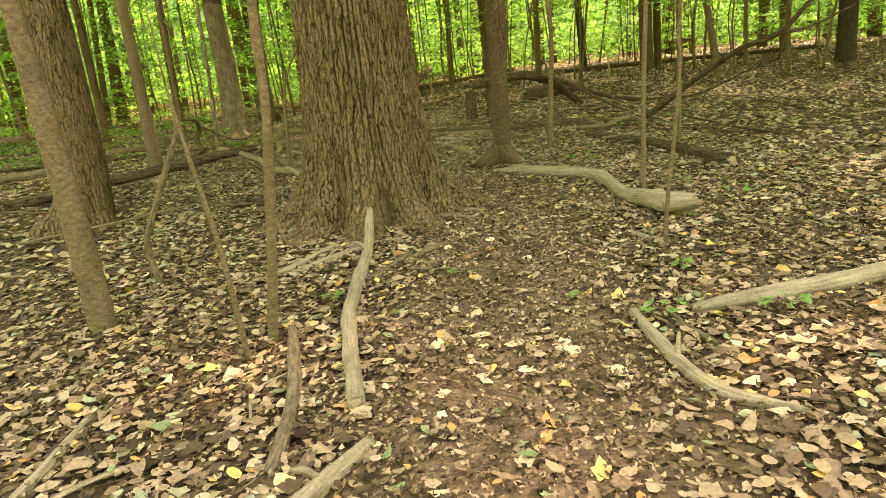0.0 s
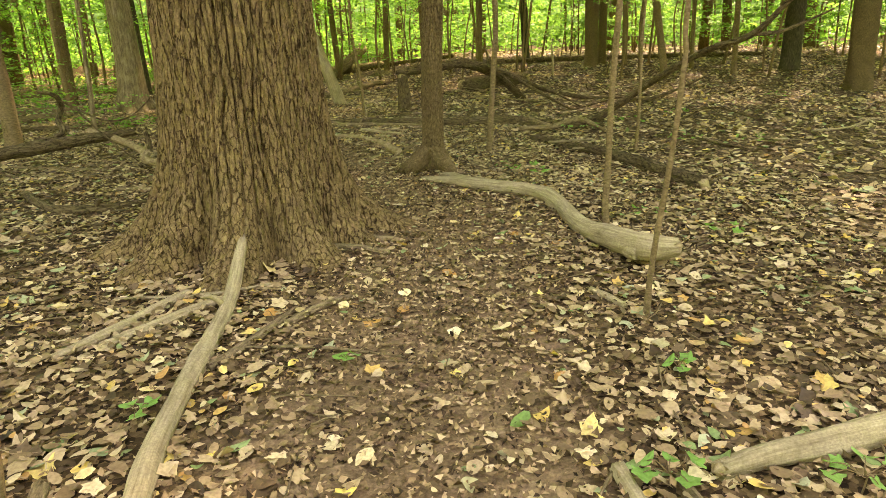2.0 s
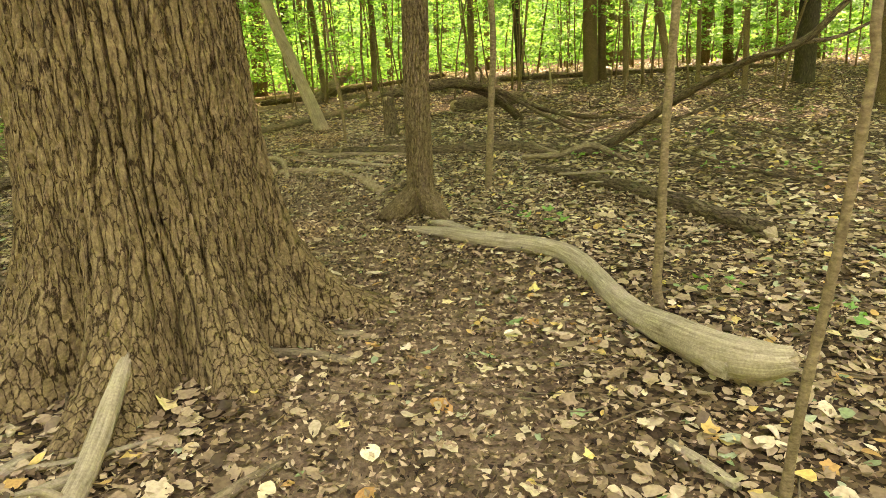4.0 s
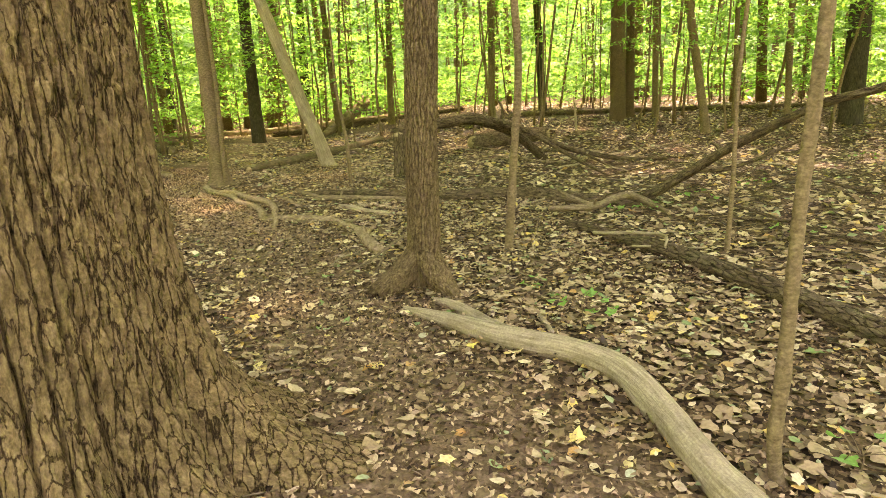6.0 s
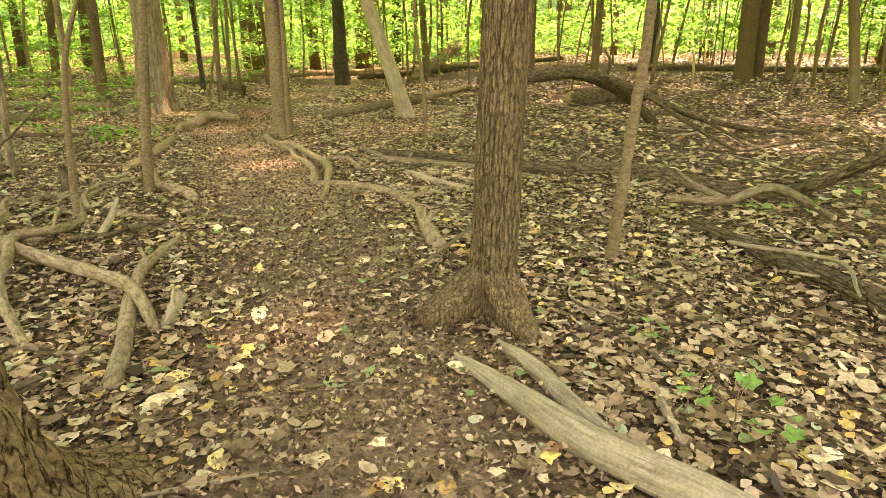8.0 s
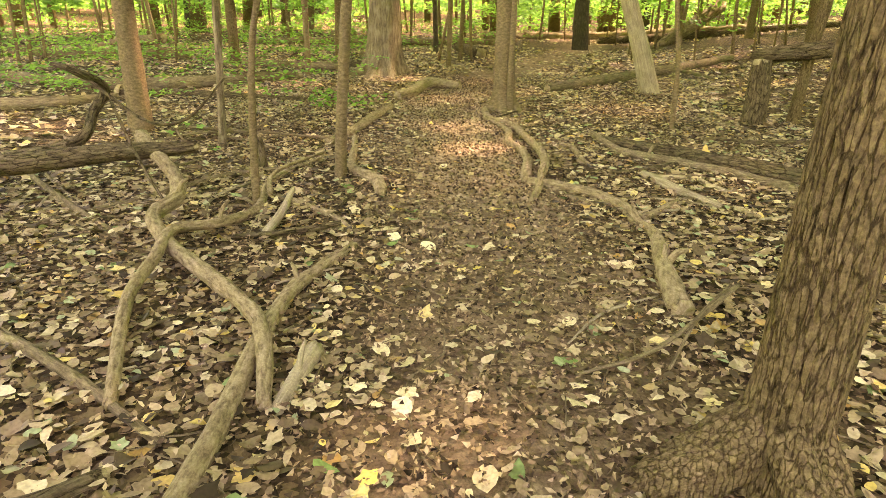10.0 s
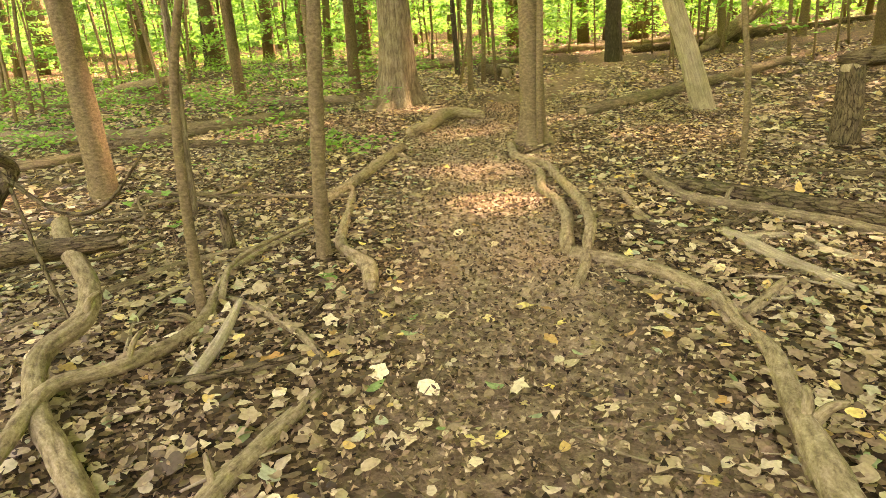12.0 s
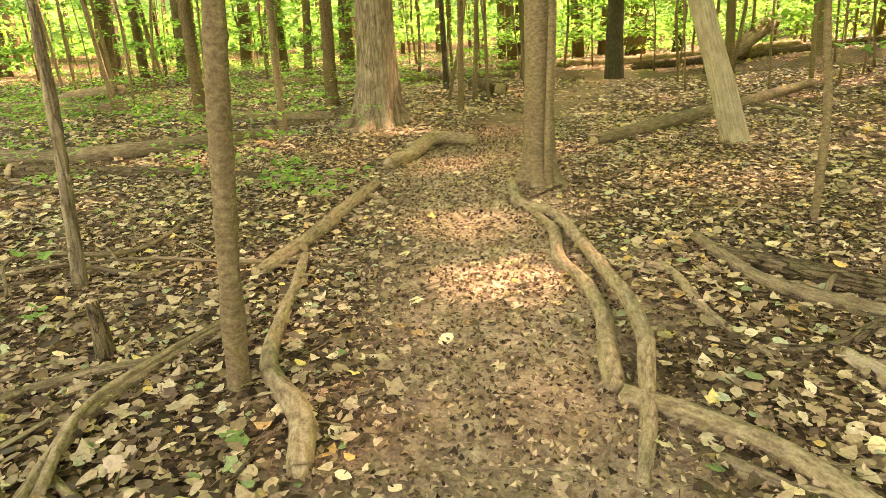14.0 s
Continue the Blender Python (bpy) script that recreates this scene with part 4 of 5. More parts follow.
lying("fallen_branch", "dark branch lying in the litter", "branch", [(-4.4, 7.6, 0.045), (-3.72, 6.95, 0.047), (-3.3, 6.95, 0.047), (-2.9, 7.2, 0.036)], M_LOG)
lying("fallen_branch", "white bare stick standing in the litter", "branch", [(3.7, 22.7, 0.03, -0.03), (3.66, 22.7, 0.03, 0.6), (3.6, 22.7, 0.02, 1.0)], M_WOOD, 8)

lying("fallen_branch", "thin brown stick lying beside the path", "branch", [(-0.78, 4.4, 0.02), (-0.9, 4.05, 0.026), (-1.04, 3.7, 0.022)], M_BRANCH)
lying("fallen_branch", "crooked brown branch sunk in dry leaves", "branch", [(-1.32, 2.85, 0.03), (-1.18, 2.45, 0.034), (-1.04, 2.0, 0.034), (-0.95, 1.45, 0.03)], M_BRANCH)
lying("fallen_branch", "pale broken piece of branch in the litter", "branch", [(-0.6, 1.68, 0.03), (-0.72, 1.4, 0.04), (-0.86, 1.1, 0.036)], M_WOOD, 20)
lying("fallen_branch", "pale thin stick lying in dry leaves", "branch", [(-2.05, 2.0, 0.018), (-1.98, 1.6, 0.024), (-1.94, 1.2, 0.022)], M_WOOD)
lying("fallen_branch", "thin dead branch bent up over the litter", "branch", [(-5.3, 5.5, 0.012, 0.05), (-4.7, 5.5, 0.014, 0.12), (-4.0, 5.6, 0.013, 0.2), (-3.3, 5.8, 0.008, 0.28)], M_BRANCH, 8)
lying("fallen_log", "grey fallen log lying among green seedlings", "log", [(-12.5, 10.2, 0.1), (-10.4, 10.7, 0.1), (-9.3, 11.6, 0.08), (-9.2, 12.5, 0.06)], M_BRANCH, 20, 0.12)
lying("fallen_log", "stacked grey log half hidden by green leaves", "log", [(-17.5, 15.6, 0.14), (-15.6, 16.6, 0.15), (-13.8, 17.6, 0.13)], M_BRANCH, 20, 0.12, step=0.08)
lying("fallen_log", "short grey log tilted over another", "log", [(-16.6, 16.9, 0.12, 0.15), (-15.2, 16.9, 0.13, 0.35), (-13.9, 17.0, 0.11, 0.5)], M_BRANCH, 20, 0.12, step=0.08)
lying("fallen_log", "long thin log on the green slope", "log", [(-12.5, 17.0, 0.07), (-10.8, 17.2, 0.08), (-9.1, 17.8, 0.07)], M_BRANCH, 16, 0.12, step=0.08)
lying("fallen_log", "grey log lying across the wood far off", "log", [(-16.0, 22.0, 0.12), (-12.0, 24.5, 0.13), (-9.8, 26.5, 0.1)], M_BRANCH, 16, 0.1, step=0.15)
lying("fallen_log", "dark fallen trunk lying beyond the path", "log", [(-7.2, 29.6, 0.13), (-4.0, 30.6, 0.14), (0.5, 30.8, 0.12)], M_LOG, 16, 0.1, step=0.2)
lying("fallen_branch", "short charred stick beside a sapling", "branch", [(-3.25, 9.3, 0.014, 0.03), (-2.95, 9.5, 0.02, 0.05), (-2.7, 9.72, 0.018, 0.1)], M_LOG)
lying("fallen_branch", "weathered shard of wood leaning in the litter", "branch", [(-3.1, 9.42, 0.03, 0.02), (-3.14, 9.62, 0.03, 0.1), (-3.22, 9.85, 0.016, 0.22)], M_WOOD, 14)

lying("fallen_branch", "thin bare branch lying against a tree's foot", "branch", [(-0.33, 10.04, 0.014, 0.12), (-0.45, 9.52, 0.012, 0.1), (-0.58, 9.19, 0.01, 0.07), (-0.82, 8.96, 0.008, 0.03)], M_BRANCH, 10)
lying("fallen_branch", "thin bare branch lying against a tree's foot", "branch", [(-0.36, 10.06, 0.012, 0.1), (-0.45, 9.65, 0.009, 0.07), (-0.48, 9.16, 0.007, 0.03)], M_BRANCH, 10)
lying("fallen_branch", "thin crooked stick standing out of dry leaves", "branch", [(0.8, 9.55, 0.012), (0.88, 9.06, 0.01), (0.88, 8.72, 0.008), (0.92, 8.51, 0.007)], M_BRANCH, 10)
lying("fallen_branch", "dark thin stick lying in dry leaves", "branch", [(0.43, 8.67, 0.014), (0.62, 8.79, 0.011), (0.84, 8.81, 0.008)], M_LOG, 10)
lying("fallen_branch", "dark thin stick lying in dry leaves", "branch", [(0.45, 8.48, 0.011), (0.63, 8.53, 0.009), (0.79, 8.59, 0.006)], M_LOG, 10)
lying("fallen_branch", "short pale stick lying in dry leaves", "branch", [(0.76, 7.84, 0.022), (0.78, 7.7, 0.017), (0.8, 7.54, 0.012)], M_WOOD, 10)
lying("fallen_branch", "slim brown stick trailing through the litter", "branch", [(1.15, 8.3, 0.013), (1.31, 8.35, 0.01), (1.56, 8.45, 0.007)], M_BRANCH, 10)
lying("fallen_branch", "short brown chunk of rotten wood on the path's edge", "branch", [(-1.89, 8.53, 0.045), (-1.81, 8.32, 0.035), (-1.74, 8.13, 0.025)], M_WOOD, 10)
lying("fallen_branch", "slim stick lying beside a pale log", "branch", [(0.9, 7.28, 0.02), (1.0, 7.11, 0.016), (1.12, 7.01, 0.011)], M_BRANCH, 10)
lying("fallen_branch", "thin dark stick in the litter", "branch", [(1.39, 8.36, 0.011), (1.58, 8.41, 0.009), (1.81, 8.38, 0.006)], M_LOG, 10)
lying("fallen_branch", "crooked grey branch lying over leaves", "branch", [(-6.23, 9.69, 0.018), (-5.25, 9.37, 0.015), (-4.35, 9.03, 0.013), (-3.83, 8.91, 0.01)], M_BRANCH, 10)
lying("fallen_branch", "grey branch lying near the path", "branch", [(-3.29, 7.86, 0.028), (-2.88, 7.86, 0.024), (-2.42, 7.83, 0.02), (-2.05, 7.77, 0.015)], M_GREYWOOD, 10)
lying("fallen_branch", "dark branch lying near the path", "branch", [(-1.89, 6.99, 0.018), (-1.79, 7.1, 0.014), (-1.72, 7.24, 0.01)], M_LOG, 10)
lying("fallen_branch", "thin brown stick at the path's edge", "branch", [(-3.0, 10.46, 0.014), (-2.85, 10.22, 0.012), (-2.69, 10.03, 0.01), (-2.64, 9.83, 0.008)], M_BRANCH, 10)
lying("fallen_branch", "thin pale stick among leaves", "branch", [(-1.33, 12.34, 0.032), (-0.99, 12.03, 0.025), (-0.65, 11.78, 0.018)], M_WOOD, 10)
lying("fallen_branch", "slim bent stick lying over leaves", "branch", [(-1.3, 12.34, 0.022), (-0.95, 12.61, 0.019), (-0.85, 12.29, 0.015), (-0.58, 12.17, 0.012)], M_BRANCH, 10)
lying("fallen_branch", "dark stick lying in the litter", "branch", [(-1.51, 15.83, 0.025), (-1.15, 15.43, 0.019), (-0.79, 15.14, 0.014)], M_BRANCH, 10)
lying("fallen_branch", "short stick lying on the path", "branch", [(-2.52, 10.48, 0.01), (-2.36, 10.43, 0.008), (-2.26, 10.4, 0.006)], M_BRANCH, 10)
lying("fallen_branch", "short brown stick at the path's edge", "branch", [(-1.75, 11.39, 0.028), (-1.59, 11.35, 0.022), (-1.44, 11.3, 0.015)], M_BRANCH, 10)
lying("fallen_branch", "thin pale stick leaning in the litter", "branch", [(-3.65, 10.04, 0.022, 0.05), (-3.94, 10.35, 0.019, 0.08), (-3.99, 10.65, 0.015, 0.12), (-4.1, 11.22, 0.012, 0.1)], M_GREYWOOD, 10)
lying("fallen_branch", "short pale stick in the litter", "branch", [(-4.41, 10.58, 0.02), (-4.21, 10.52, 0.016), (-4.08, 10.45, 0.011)], M_WOOD, 10)

# ---- thin dead branches scattered between the logs ----
for i in range(46):
    x, y = (rng.uniform(0.3, 7.5), rng.uniform(9.5, 20)) if i % 3 else (rng.uniform(-8.5, -4.6), rng.uniform(6.5, 13))
    an, ln, r = rng.uniform(0, 6.28), rng.uniform(0.9, 2.4), rng.uniform(0.01, 0.022)
    c, q, b = math.cos(an) * ln / 2, math.sin(an) * ln / 2, rng.normal(0, 0.12)
    rows = [(x - c, y - q, r), (x - 0.3 * c - b, y - 0.3 * q + b, r * 0.95, 0.05), (x + 0.4 * c + b, y + 0.4 * q + b, r * 0.8, 0.1 + 0.15 * rng.uniform()), (x + c, y + q, r * 0.4, 0.05 + 0.3 * rng.uniform())]
    fork = [(x + 0.1 * c, y + 0.1 * q, r * 0.6, 0.07), (x + 0.5 * c - 0.5 * q, y + 0.5 * q + 0.5 * c, r * 0.3, 0.12)]
    tagged(lying("fallen_branch", "thin bare dead branch among fallen leaves", "branch", rows, (M_BRANCH, M_WOOD, M_LOG)[i % 3], 7, 0.12, sub=[fork], step=0.08), group="thin dead branches on the forest floor")

# ---- understory leaves, canopy and far woods ----
FLECKS = [(-4.0, 13.45, 0.16), (-3.1, 12.8, 0.08)]


def open_gaps(c, margin):
    """Drops the places that stand between the sun and the openings in the leaf cover."""
    x, y = c[:, 0] - SUN_FROM.x / SUN_FROM.z * c[:, 2], c[:, 1] - SUN_FROM.y / SUN_FROM.z * c[:, 2]
    keep = np.ones(len(c), bool)
    for fx, fy, r in FLECKS:
        keep &= np.hypot(x - fx, y - fy) > r + margin
    return c[keep]


def sprays(n, place, per, spread, size, tilt=0.4):
    c = open_gaps(place(n), 0.9)
    n = len(c)
    p = np.repeat(c, per, axis=0)
    d, an = np.sqrt(rng.uniform(0, 1, len(p))) * spread * np.repeat(rng.uniform(0.6, 1.2, n), per), rng.uniform(0, 6.283, len(p))
    p = p + np.stack([d * np.cos(an), d * np.sin(an), rng.normal(0, 0.05, len(p)) * spread - 0.12 * d * d], 1)
    return scatter_leaves("card", p, rng.uniform(0.6, 1.25, len(p)) * size, tilt, 0.4, rng)


def ring(near, far, low, high, power=1.3, side=(0.15, 3.0)):
    def place(n):
        r, an = near + (far - near) * rng.uniform(0, 1, n) ** power, rng.uniform(side[0], side[1], n)
        x, y = -2 + r * np.cos(an), 8 + r * np.sin(an)
        return np.stack([x, y, height(x, y) + low + (high - low) * rng.uniform(0, 1, n) ** 1.2], 1)
    return place


def left_low(n):
    x, y = rng.uniform(-24, -9.5, n), rng.uniform(11.5, 30, n)
    return np.stack([x, y, height(x, y) + 0.12 + 0.65 * rng.uniform(0, 1, n) ** 1.5], 1)


LOW_PLANTS = np.array([(-6.9, 14.6, 0.3), (-7.3, 13.9, 0.35), (-8.5, 15.6, 0.5), (-9.0, 14.6, 0.5), (-10.0, 15.0, 0.6), (-6.4, 13.3, 0.3), (-11.0, 14.0, 0.6), (-7.9, 16.3, 0.5), (-5.9, 13.7, 0.2), (-8.3, 12.6, 0.4), (-10.2, 12.2, 0.5)])


def by_the_logs(n):
    c = LOW_PLANTS[rng.integers(0, len(LOW_PLANTS), n)] + rng.normal(0, 1, (n, 3)) * np.array([0.35, 0.35, 0.0])
    c[:, 2] = height(c[:, 0], c[:, 1]) + c[:, 2] * rng.uniform(0.4, 1.3, n)
    return c


tagged(new("understory_foliage", leaf_mesh("understory_foliage", [
    sprays(2300, ring(13, 27, 2.3, 8.5), 36, 0.75, 0.125, 0.5), sprays(5200, ring(22, 48, 0.9, 11.0), 40, 1.0, 0.2, 0.5),
    sprays(1600, ring(42, 66, 0.5, 18.0, 1.0), 40, 1.9, 0.6, 0.6), sprays(300, ring(24, 60, 0.5, 14.0, 1.0, (3.0, 6.43)), 36, 1.6, 0.6, 0.7),
    sprays(520, left_low, 26, 0.5, 0.1), sprays(50, by_the_logs, 20, 0.3, 0.085)], M_GREEN)),
       "layered bright green leaves of the wood's understory", "foliage", kind="stuff")
tagged(new("low_shrubs", leaf_mesh("low_shrubs", [sprays(1500, ring(29, 66, 0.1, 2.4, 1.0), 36, 1.2, 0.26, 0.6), sprays(420, ring(23, 33, 0.5, 3.4, 1.0, (0.3, 1.9)), 34, 0.9, 0.15, 0.5)], M_GREEN)), "low green shrubs closing the wood in the distance", "shrubs", kind="stuff")


def wide(n):
    return rng.uniform(-42, 40, n), rng.uniform(-25, 58, n), rng.uniform(9.5, 15, n)


def canopy(n, spread):
    x, y, z = spread(n)
    return open_gaps(np.stack([x, y, z], 1), 0.2)


# Extra leaves out of view, laid along the sun's line to shade the ground.
def shading(n):
    z, k = rng.uniform(10, 14, n), rng.uniform(0, 1, n)
    y = np.where(rng.uniform(0, 1, n) < 0.68, -3 + 18 * k, 15 + 14 * k)
    return rng.uniform(-26, 15, n) + SUN_FROM.x / SUN_FROM.z * z, y + SUN_FROM.y / SUN_FROM.z * z, z


# More unseen leaves, added to close a stray sun patch on the path.
def path_shading(n):
    z = rng.uniform(10, 13, n)
    return rng.uniform(-6, 3, n) + SUN_FROM.x / SUN_FROM.z * z, rng.uniform(3, 11.5, n) + SUN_FROM.y / SUN_FROM.z * z, z


cp = np.vstack([canopy(8000, wide), canopy(34500, shading), canopy(2200, path_shading)])
tagged(new("unseen_shade_canopy", leaf_mesh("unseen_shade_canopy", [scatter_leaves("card", cp, rng.uniform(0.4, 0.8, len(cp)), 0.45, 0.3, rng)], M_GREEN)), "unseen high green leaf canopy, partly added to shade the ground", "foliage", kind="stuff")

# ---- the wood's far edge, a plain mottled green beyond sixty-eight metres ----
m, t, b = shader("glowing_far_green", 0.9, 0.0)
co = t.nodes.new("ShaderNodeTexCoord")
n1 = node(t, "ShaderNodeTexNoise", Scale=0.5, Detail=9.0, Roughness=0.7)
n2 = node(t, "ShaderNodeTexNoise", Scale=0.07, Detail=3.0)
for n in (n1, n2):
    t.links.new(co.outputs["Object"], n.inputs[0])
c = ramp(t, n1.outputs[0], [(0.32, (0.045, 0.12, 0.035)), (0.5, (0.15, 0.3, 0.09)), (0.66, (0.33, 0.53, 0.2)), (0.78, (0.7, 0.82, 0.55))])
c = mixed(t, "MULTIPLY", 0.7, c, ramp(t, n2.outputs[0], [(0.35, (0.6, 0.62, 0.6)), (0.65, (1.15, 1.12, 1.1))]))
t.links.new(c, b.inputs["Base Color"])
# The ring's own emission stands in for daylight on distant leaves.
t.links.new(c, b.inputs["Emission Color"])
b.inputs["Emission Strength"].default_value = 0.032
an = np.linspace(0, 2 * math.pi, 97)
lo, hi = (np.stack([-2 + 68 * np.cos(an), 8 + 68 * np.sin(an), np.full(97, z)], 1) for z in (-2.0, 24.0))
k = np.arange(96)
tagged(new("backdrop", mesh_of("backdrop", np.vstack([lo, hi]), np.stack([k, k + 1, k + 98, k + 97], 1), m)), "mottled green, faintly glowing backdrop closing the wood", "backdrop", kind="structure")

pieces = []
for i in range(420):
    r, an = 27 + 50 * rng.uniform() ** 1.2, rng.uniform(0, 3.3) if i % 5 else rng.uniform(3.3, 6.283)
    x, y = -2 + r * math.cos(an), 8 + r * math.sin(an)
    q, lx = 0.04 + 0.24 * rng.uniform() ** 2, rng.normal(0, 0.05)
    pieces.append(tube_arrays([(x, y, gz(x, y) - 0.1, q * 1.2), (x + lx * 4, y, gz(x, y) + 4, q), (x + lx * 13, y, gz(x, y) + 13, q * 0.6)], 8, 1.0, 0.05, broken=False))
tagged(new("far_woods", mesh_of("far_woods", *joined_first(pieces, M_ELM))), "crowded trunks of the wood in the distance", "woods", kind="stuff")
for i in range(290):
    r, an = 14 + 30 * rng.uniform(), rng.uniform(0.25, 2.9)
    x, y = -2 + r * math.cos(an), 8 + r * math.sin(an)
    q, lx, ly = rng.uniform(0.012, 0.05), rng.normal(0, 0.07), rng.normal(0, 0.07)
    g = gz(x, y)
    me = mesh_of("sapling", *joined_first([tube_arrays([(x, y, g - 0.05, q * 1.2), (x + lx * 1.5 + rng.normal(0, 0.06), y + ly * 1.5, g + 1.5, q), (x + lx * 3, y + ly * 3, g + 3, q * 0.9), (x + lx * 8, y + ly * 8, g + 8, q * 0.4)], 6, 0.5, 0.12, broken=False)], M_SMOOTH))
    tagged(new("sapling", me), "thin bare sapling stem deep in the wood", "sapling", "thin saplings deep in the wood")

# ---- leaf litter ----
def strewn(n, x0, x1, y0, y1, keep):
    x, y = rng.uniform(x0, x1, n), rng.uniform(y0, y1, n)
    k = keep(x, y) > rng.uniform(0, 1, n)
    x, y = x[k], y[k]
    return np.stack([x, y, height(x, y) + rng.uniform(0.004, 0.04, len(x))], 1)


def near_keep(x, y):
    d = from_path(x, y)
    patch = 0.75 + 0.35 * vnoise(x / 0.6, y / 0.6, 11)
    return patch * (0.26 - 0.2 * smooth(8.5, 11, y) + (0.74 + 0.2 * smooth(8.5, 11, y)) * smooth(0.32, 1.0, d)) * (d < 4.2)


def mid_keep(x, y):
    d = from_path(x, y)
    return np.maximum(smooth(3.6, 4.4, d), ((y > 19.5) | (y < -1.0)) * (0.3 + 0.7 * smooth(0.2, 0.9, d))) * (0.75 + 0.3 * vnoise(x / 0.8, y / 0.8, 12))


groups = []
for kind, n, size in (("maple", 17000, 0.098), ("lobed", 12000, 0.09), ("oval", 60000, 0.072), ("frag", 70000, 0.048)):
    c = strewn(n, -9, 5, -1, 20, near_keep)
    groups.append(scatter_leaves(kind, c, rng.uniform(0.6, 1.25, len(c)) * size, 0.26, 0.45, rng))
c = strewn(105000, -18, 14, -4, 26, mid_keep)
groups.append(scatter_leaves("chip", c, rng.uniform(0.6, 1.2, len(c)) * 0.122, 0.28, 0.55, rng))
c = strewn(30000, -30, 24, 2, 42, lambda x, y: smooth(20, 26, np.hypot(x + 2, y - 6)) * 0.9)
groups.append(scatter_leaves("chip", c, rng.uniform(0.6, 1.2, len(c)) * 0.16, 0.3, 0.8, rng))
tagged(new("leaf_litter", leaf_mesh("leaf_litter", groups, M_LITTER)), "dry tan and brown fallen leaves strewn over the ground", "leaf litter", kind="stuff")
c = strewn(420000, -8, 4, -0.5, 18, lambda x, y: (from_path(x, y) < 3.2) * (1.0 - 0.6 * smooth(0.4, 1.1, from_path(x, y))))
tagged(new("leaf_crumbs", leaf_mesh("leaf_crumbs", [scatter_leaves("card", c, rng.uniform(0.4, 1.5, len(c)) * 0.028, 0.55, 0.9, rng)], M_CRUMB)), "crumbled brown leaf fragments and bits of twig", "litter", kind="stuff")


# ---- twigs ----
def twig_row(x, y, an, ln, r):
    b = rng.normal(0, 0.12) * ln
    c, q = math.cos(an), math.sin(an)
    rows = [(x - c * ln / 2, y - q * ln / 2, r * 0.7), (x - q * b, y + c * b, r), (x + c * ln / 2, y + q * ln / 2, r * 0.45)]
    return [(u, w, gz(u, w) + 0.025, k) for u, w, k in rows]


for i in range(110):
    x, y = rng.uniform(-7, 4), rng.uniform(0.5, 17)
    if from_path(np.array([x]), np.array([y]))[0] < 0.3:
        continue
    mat = (M_BRANCH, M_LOG, M_WOOD)[i % 3]
    me = mesh_of("twig", *joined_first([tube_arrays(twig_row(x, y, rng.uniform(0, 6.28), rng.uniform(0.25, 1.1), rng.uniform(0.005, 0.014)), 6, 0.06, 0.15, seed=i)], mat))
    tagged(new("twig", me), "thin dry twig lying in leaf litter", "twig", "twigs on the forest floor")
pieces = [tube_arrays(twig_row(rng.uniform(-8, 5), rng.uniform(0, 19), rng.uniform(0, 6.28), rng.uniform(0.1, 0.5), rng.uniform(0.002, 0.006)), 4, 0.1, 0.1, seed=i) for i in range(2000)]
tagged(new("twig_litter", mesh_of("twig_litter", *joined_first(pieces, M_BRANCH))), "broken twig ends scattered through the leaf litter", "twigs", kind="stuff")


# ---- single fallen leaves ----
def one_leaf(kind, size, material):
    v, f = scatter_leaves(kind, np.zeros((1, 3)), np.array([size]), 0.1, 0.4, rng)
    return mesh_of("fallen_leaf", v, f, material, smooth_faces=False)


def tone(name, a, b):
    return leaf_material(name, [(0.0, a), (1.0, b)], single=True, through_light=0.12, rough=0.7)


TONES = {"pale": tone("pale_leaf", (0.52, 0.39, 0.2), (0.76, 0.62, 0.36)), "yellow": tone("yellow_leaf", (0.6, 0.45, 0.18), (0.74, 0.55, 0.12)),
         "orange": tone("orange_leaf", (0.42, 0.2, 0.06), (0.56, 0.32, 0.11)), "green": tone("green_leaf", (0.1, 0.2, 0.05), (0.26, 0.33, 0.14)), "brown": tone("brown_leaf", (0.2, 0.12, 0.06), (0.36, 0.25, 0.14))}
LEAVES = {k: [one_leaf(kind, 0.115, m) for kind in ("maple", "oval", "lobed", "maple")] for k, m in TONES.items()}
SPOTS = {
    "pale": [(.89, 4.61), (-.16, 4.67), (.15, 4.7), (.34, 5.35), (.15, 4.1), (.4, 4.13), (-.94, 4.94), (.44, 4.41), (-2.4, 9.88), (-2.14, 9.9), (-2.67, 9.54), (-2.46, 10.53), (-1.36, 7.44), (-1.33, 8.38), (1.34, 7.59),
             (-2.02, 9.56), (.61, 3.02), (-.17, 2.72), (-1.37, 7.49), (-1.78, 8.35), (-1.37, 8.49), (-.87, 8.2), (-1.69, 8.81), (-2.02, 7.79), (-.56, 7.22), (.02, 2.59)],
    "yellow": [(-2.22, 10.6), (-2.12, 10.82), (-1.87, 10.71), (-1.19, 7.92), (-.25, 7.12), (-.9, 7.14), (.64, 2.75), (.66, 3.14), (-1.21, 7.99), (-1.37, 7.65), (-1.57, 8.26), (-2.7, 10.37), (.64, 5.02)],
    "orange": [(-.32, 4.2), (-.15, 4.42), (-.91, 4.34), (-2.89, 9.71), (1.14, 7.46), (-1.2, 7.71), (-2.1, 7.09), (1.12, 2.24), (.15, 1.82), (-.38, 2.72), (.12, 5.0), (-.23, 5.61)],
    "green": [(-2.58, 10.38), (-.9, 9.03), (-3.34, 10.6), (-4.24, 10.02), (-3.23, 10.49), (-.66, 7.74), (-.91, 9.05), (.69, 4.87), (.53, 5.85), (-.71, 3.08)],
    "brown": [],
}
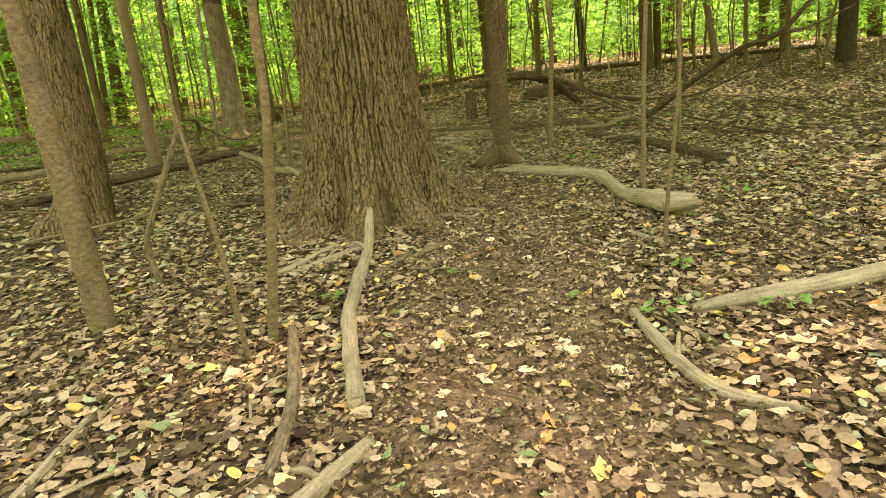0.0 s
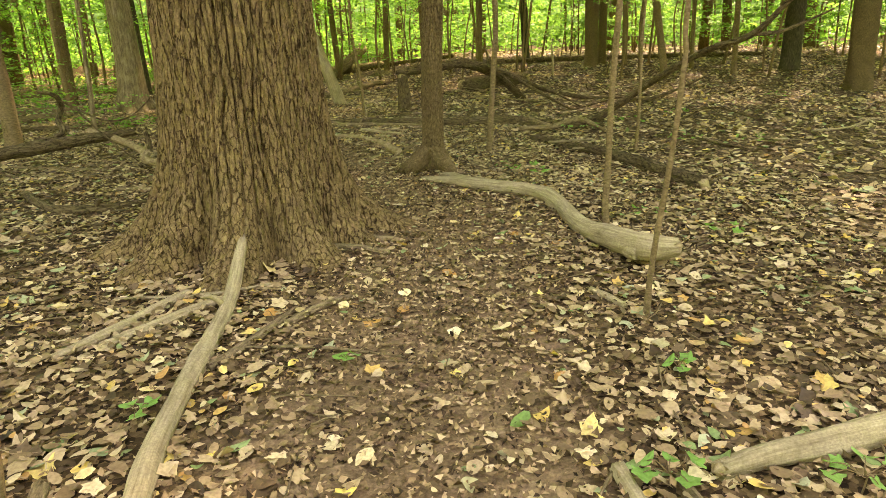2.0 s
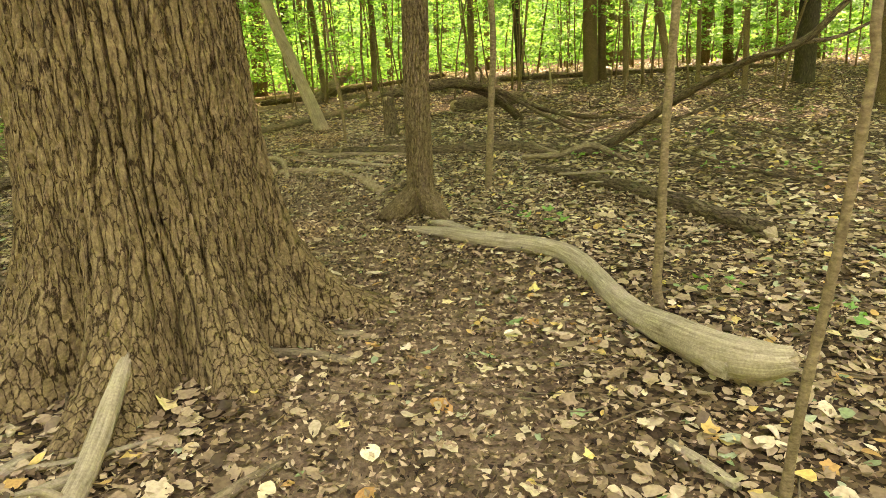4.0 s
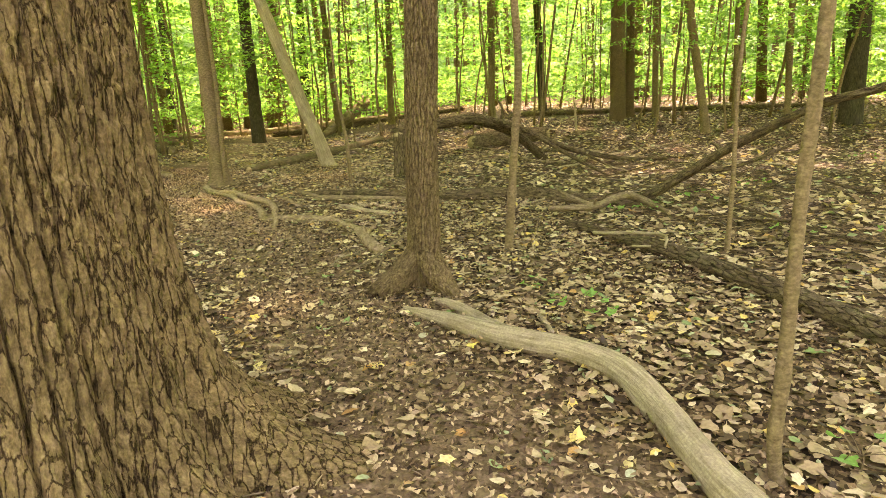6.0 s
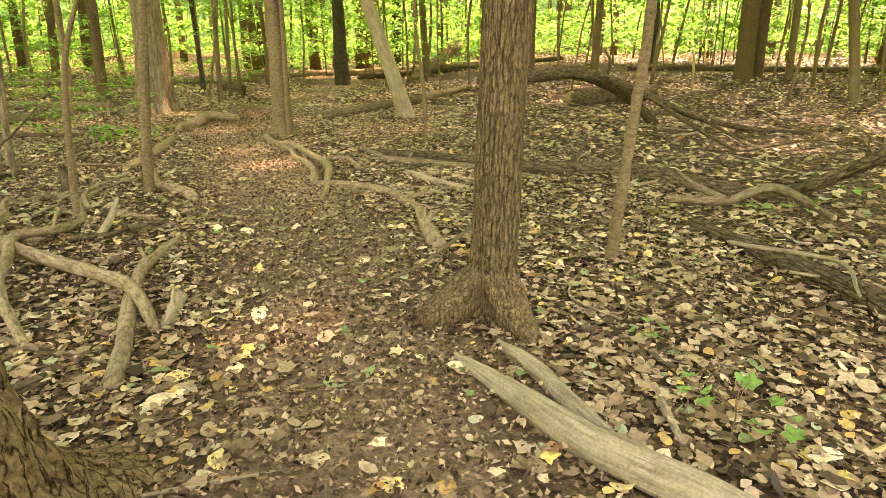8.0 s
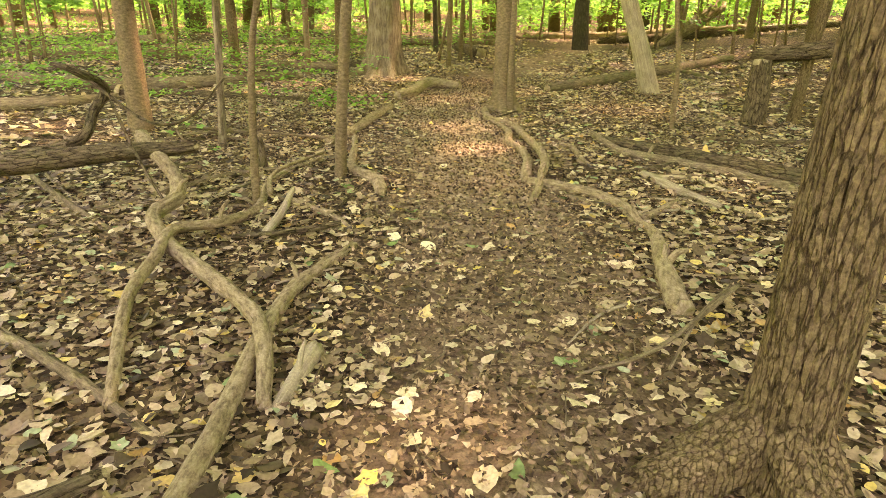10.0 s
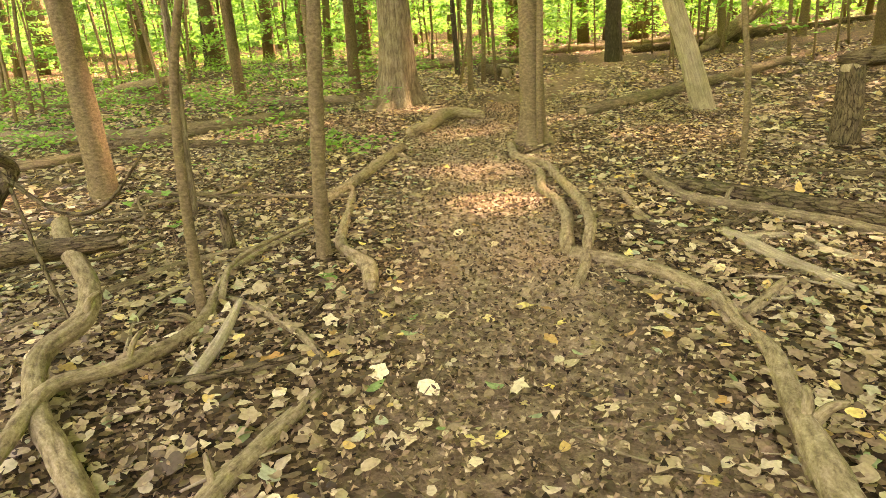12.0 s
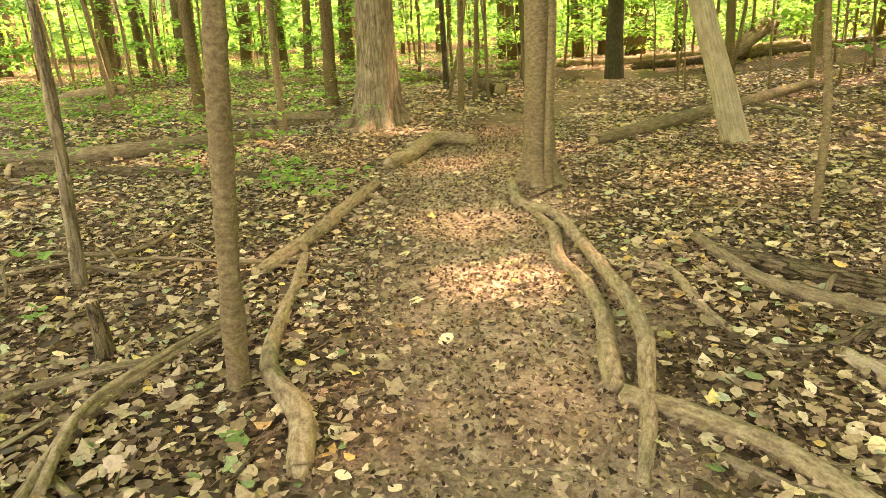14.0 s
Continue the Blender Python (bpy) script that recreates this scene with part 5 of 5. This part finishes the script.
LEAF_WORDS = {"pale": "pale tan fallen maple leaf on the path", "yellow": "bright yellow fallen leaf on the ground", "orange": "orange-brown fallen leaf curling at its edges",
              "green": "green fallen leaf lying on brown litter", "brown": "dry brown fallen leaf on the path"}


def drop_leaf(tone_name, x, y, k, size):
    ob = new("fallen_leaf", LEAVES[tone_name][k % 4])
    ob.location = (x, y, gz(x, y) + 0.024)
    ob.rotation_euler, ob.scale = (rng.normal(0, 0.15), rng.normal(0, 0.15), rng.uniform(0, 6.28)), (size, size, size)
    tagged(ob, LEAF_WORDS[tone_name], "leaf", "single leaves fallen on the path")


for name, spots in SPOTS.items():
    for k, (x, y) in enumerate(spots):
        drop_leaf(name, x, y, k, rng.uniform(0.85, 1.15))
count = 0
while count < 215:
    x, y = rng.uniform(-5, 2), 1 + 14 * rng.uniform() ** 1.4
    if from_path(np.array([x]), np.array([y]))[0] < 0.85:
        drop_leaf(("pale", "pale", "brown", "yellow", "pale", "green", "orange", "brown")[count % 8], x, y, count, rng.uniform(0.5, 1.0))
        count += 1


# ---- seedlings ----
SEED_LEAF = one_leaf("maple", 0.095, M_SEEDLING)
SEED_OVAL = one_leaf("oval", 0.08, M_SEEDLING)


def seedling(x, y, leaves, tall, wide):
    base = new("seedling")
    base.location = (x, y, gz(x, y))
    part("stem", mesh_of("stem", *joined_first([tube_arrays([(0, 0, -0.02, 0.004), (0.01, 0, tall * 0.6, 0.003), (0.0, 0.01, tall, 0.002)], 5, 0.04, 0.1, broken=False)], M_SMOOTH)), base)
    for i in range(leaves):
        an = i * 2.4 + rng.uniform(0, 0.7)
        d = wide * (0.35 + 0.65 * rng.uniform())
        z = tall * (0.75 + 0.35 * rng.uniform())
        part("leaf_stalk", mesh_of("leaf_stalk", *joined_first([tube_arrays([(0, 0, tall * 0.7, 0.002), (d * 0.6 * math.cos(an), d * 0.6 * math.sin(an), z + 0.01, 0.0015), (d * math.cos(an), d * math.sin(an), z, 0.0012)], 4, 0.05, 0.05, broken=False)], M_SMOOTH)), base)
        leaf = part("leaf", (SEED_LEAF, SEED_OVAL)[i % 2], base)
        leaf.location = (d * math.cos(an), d * math.sin(an), z)
        leaf.rotation_euler, leaf.scale = (rng.normal(0, 0.25), rng.normal(0, 0.25), an), [rng.uniform(0.7, 1.15)] * 3
    tagged(base, "small green seedling rising from leaf litter", "seedling", "seedlings on the forest floor")


for x, y, n, tall, wide in [(.98, 7.6, 11, .2, .26), (3.14, 11.68, 8, .2, .3), (2.55, 11.86, 6, .15, .2), (1.95, 10.8, 5, .2, .12), (4.22, 12.4, 7, .2, .25), (1.75, 6.05, 6, .12, .16), (.79, 8.41, 4, .1, .12),
                            (4.04, 9.34, 9, .2, .3), (-6, 11.95, 8, .25, .3), (-5.96, 11.1, 7, .2, .25), (-7.66, 13.7, 9, .35, .35), (-5.11, 10.76, 4, .12, .12), (.86, 2.84, 5, .08, .12), (1.16, 3.59, 4, .06, .08)]:
    seedling(x, y, n, tall, wide)
for x, y, n, tall, wide in [(2.2, 5.54, 6, .12, .16), (1.49, 2.78, 7, .1, .15), (-.4, 3.76, 3, .06, .06), (-1.17, 3.27, 4, .08, .1), (-7.7, 12.4, 9, .3, .35), (-8.47, 11.38, 9, .35, .35), (7.23, 15.02, 8, .25, .35),
                            (3.33, 9.62, 7, .18, .22), (-5.8, 18.9, 7, .2, .2), (-11.8, 14.3, 9, .5, .45), (2.34, 11.0, 6, .18, .2), (-9.3, 15.0, 9, .5, .4), (-8.2, 16.4, 9, .4, .4), (-6.9, 15.6, 8, .35, .3)]:
    seedling(x, y, n, tall, wide)
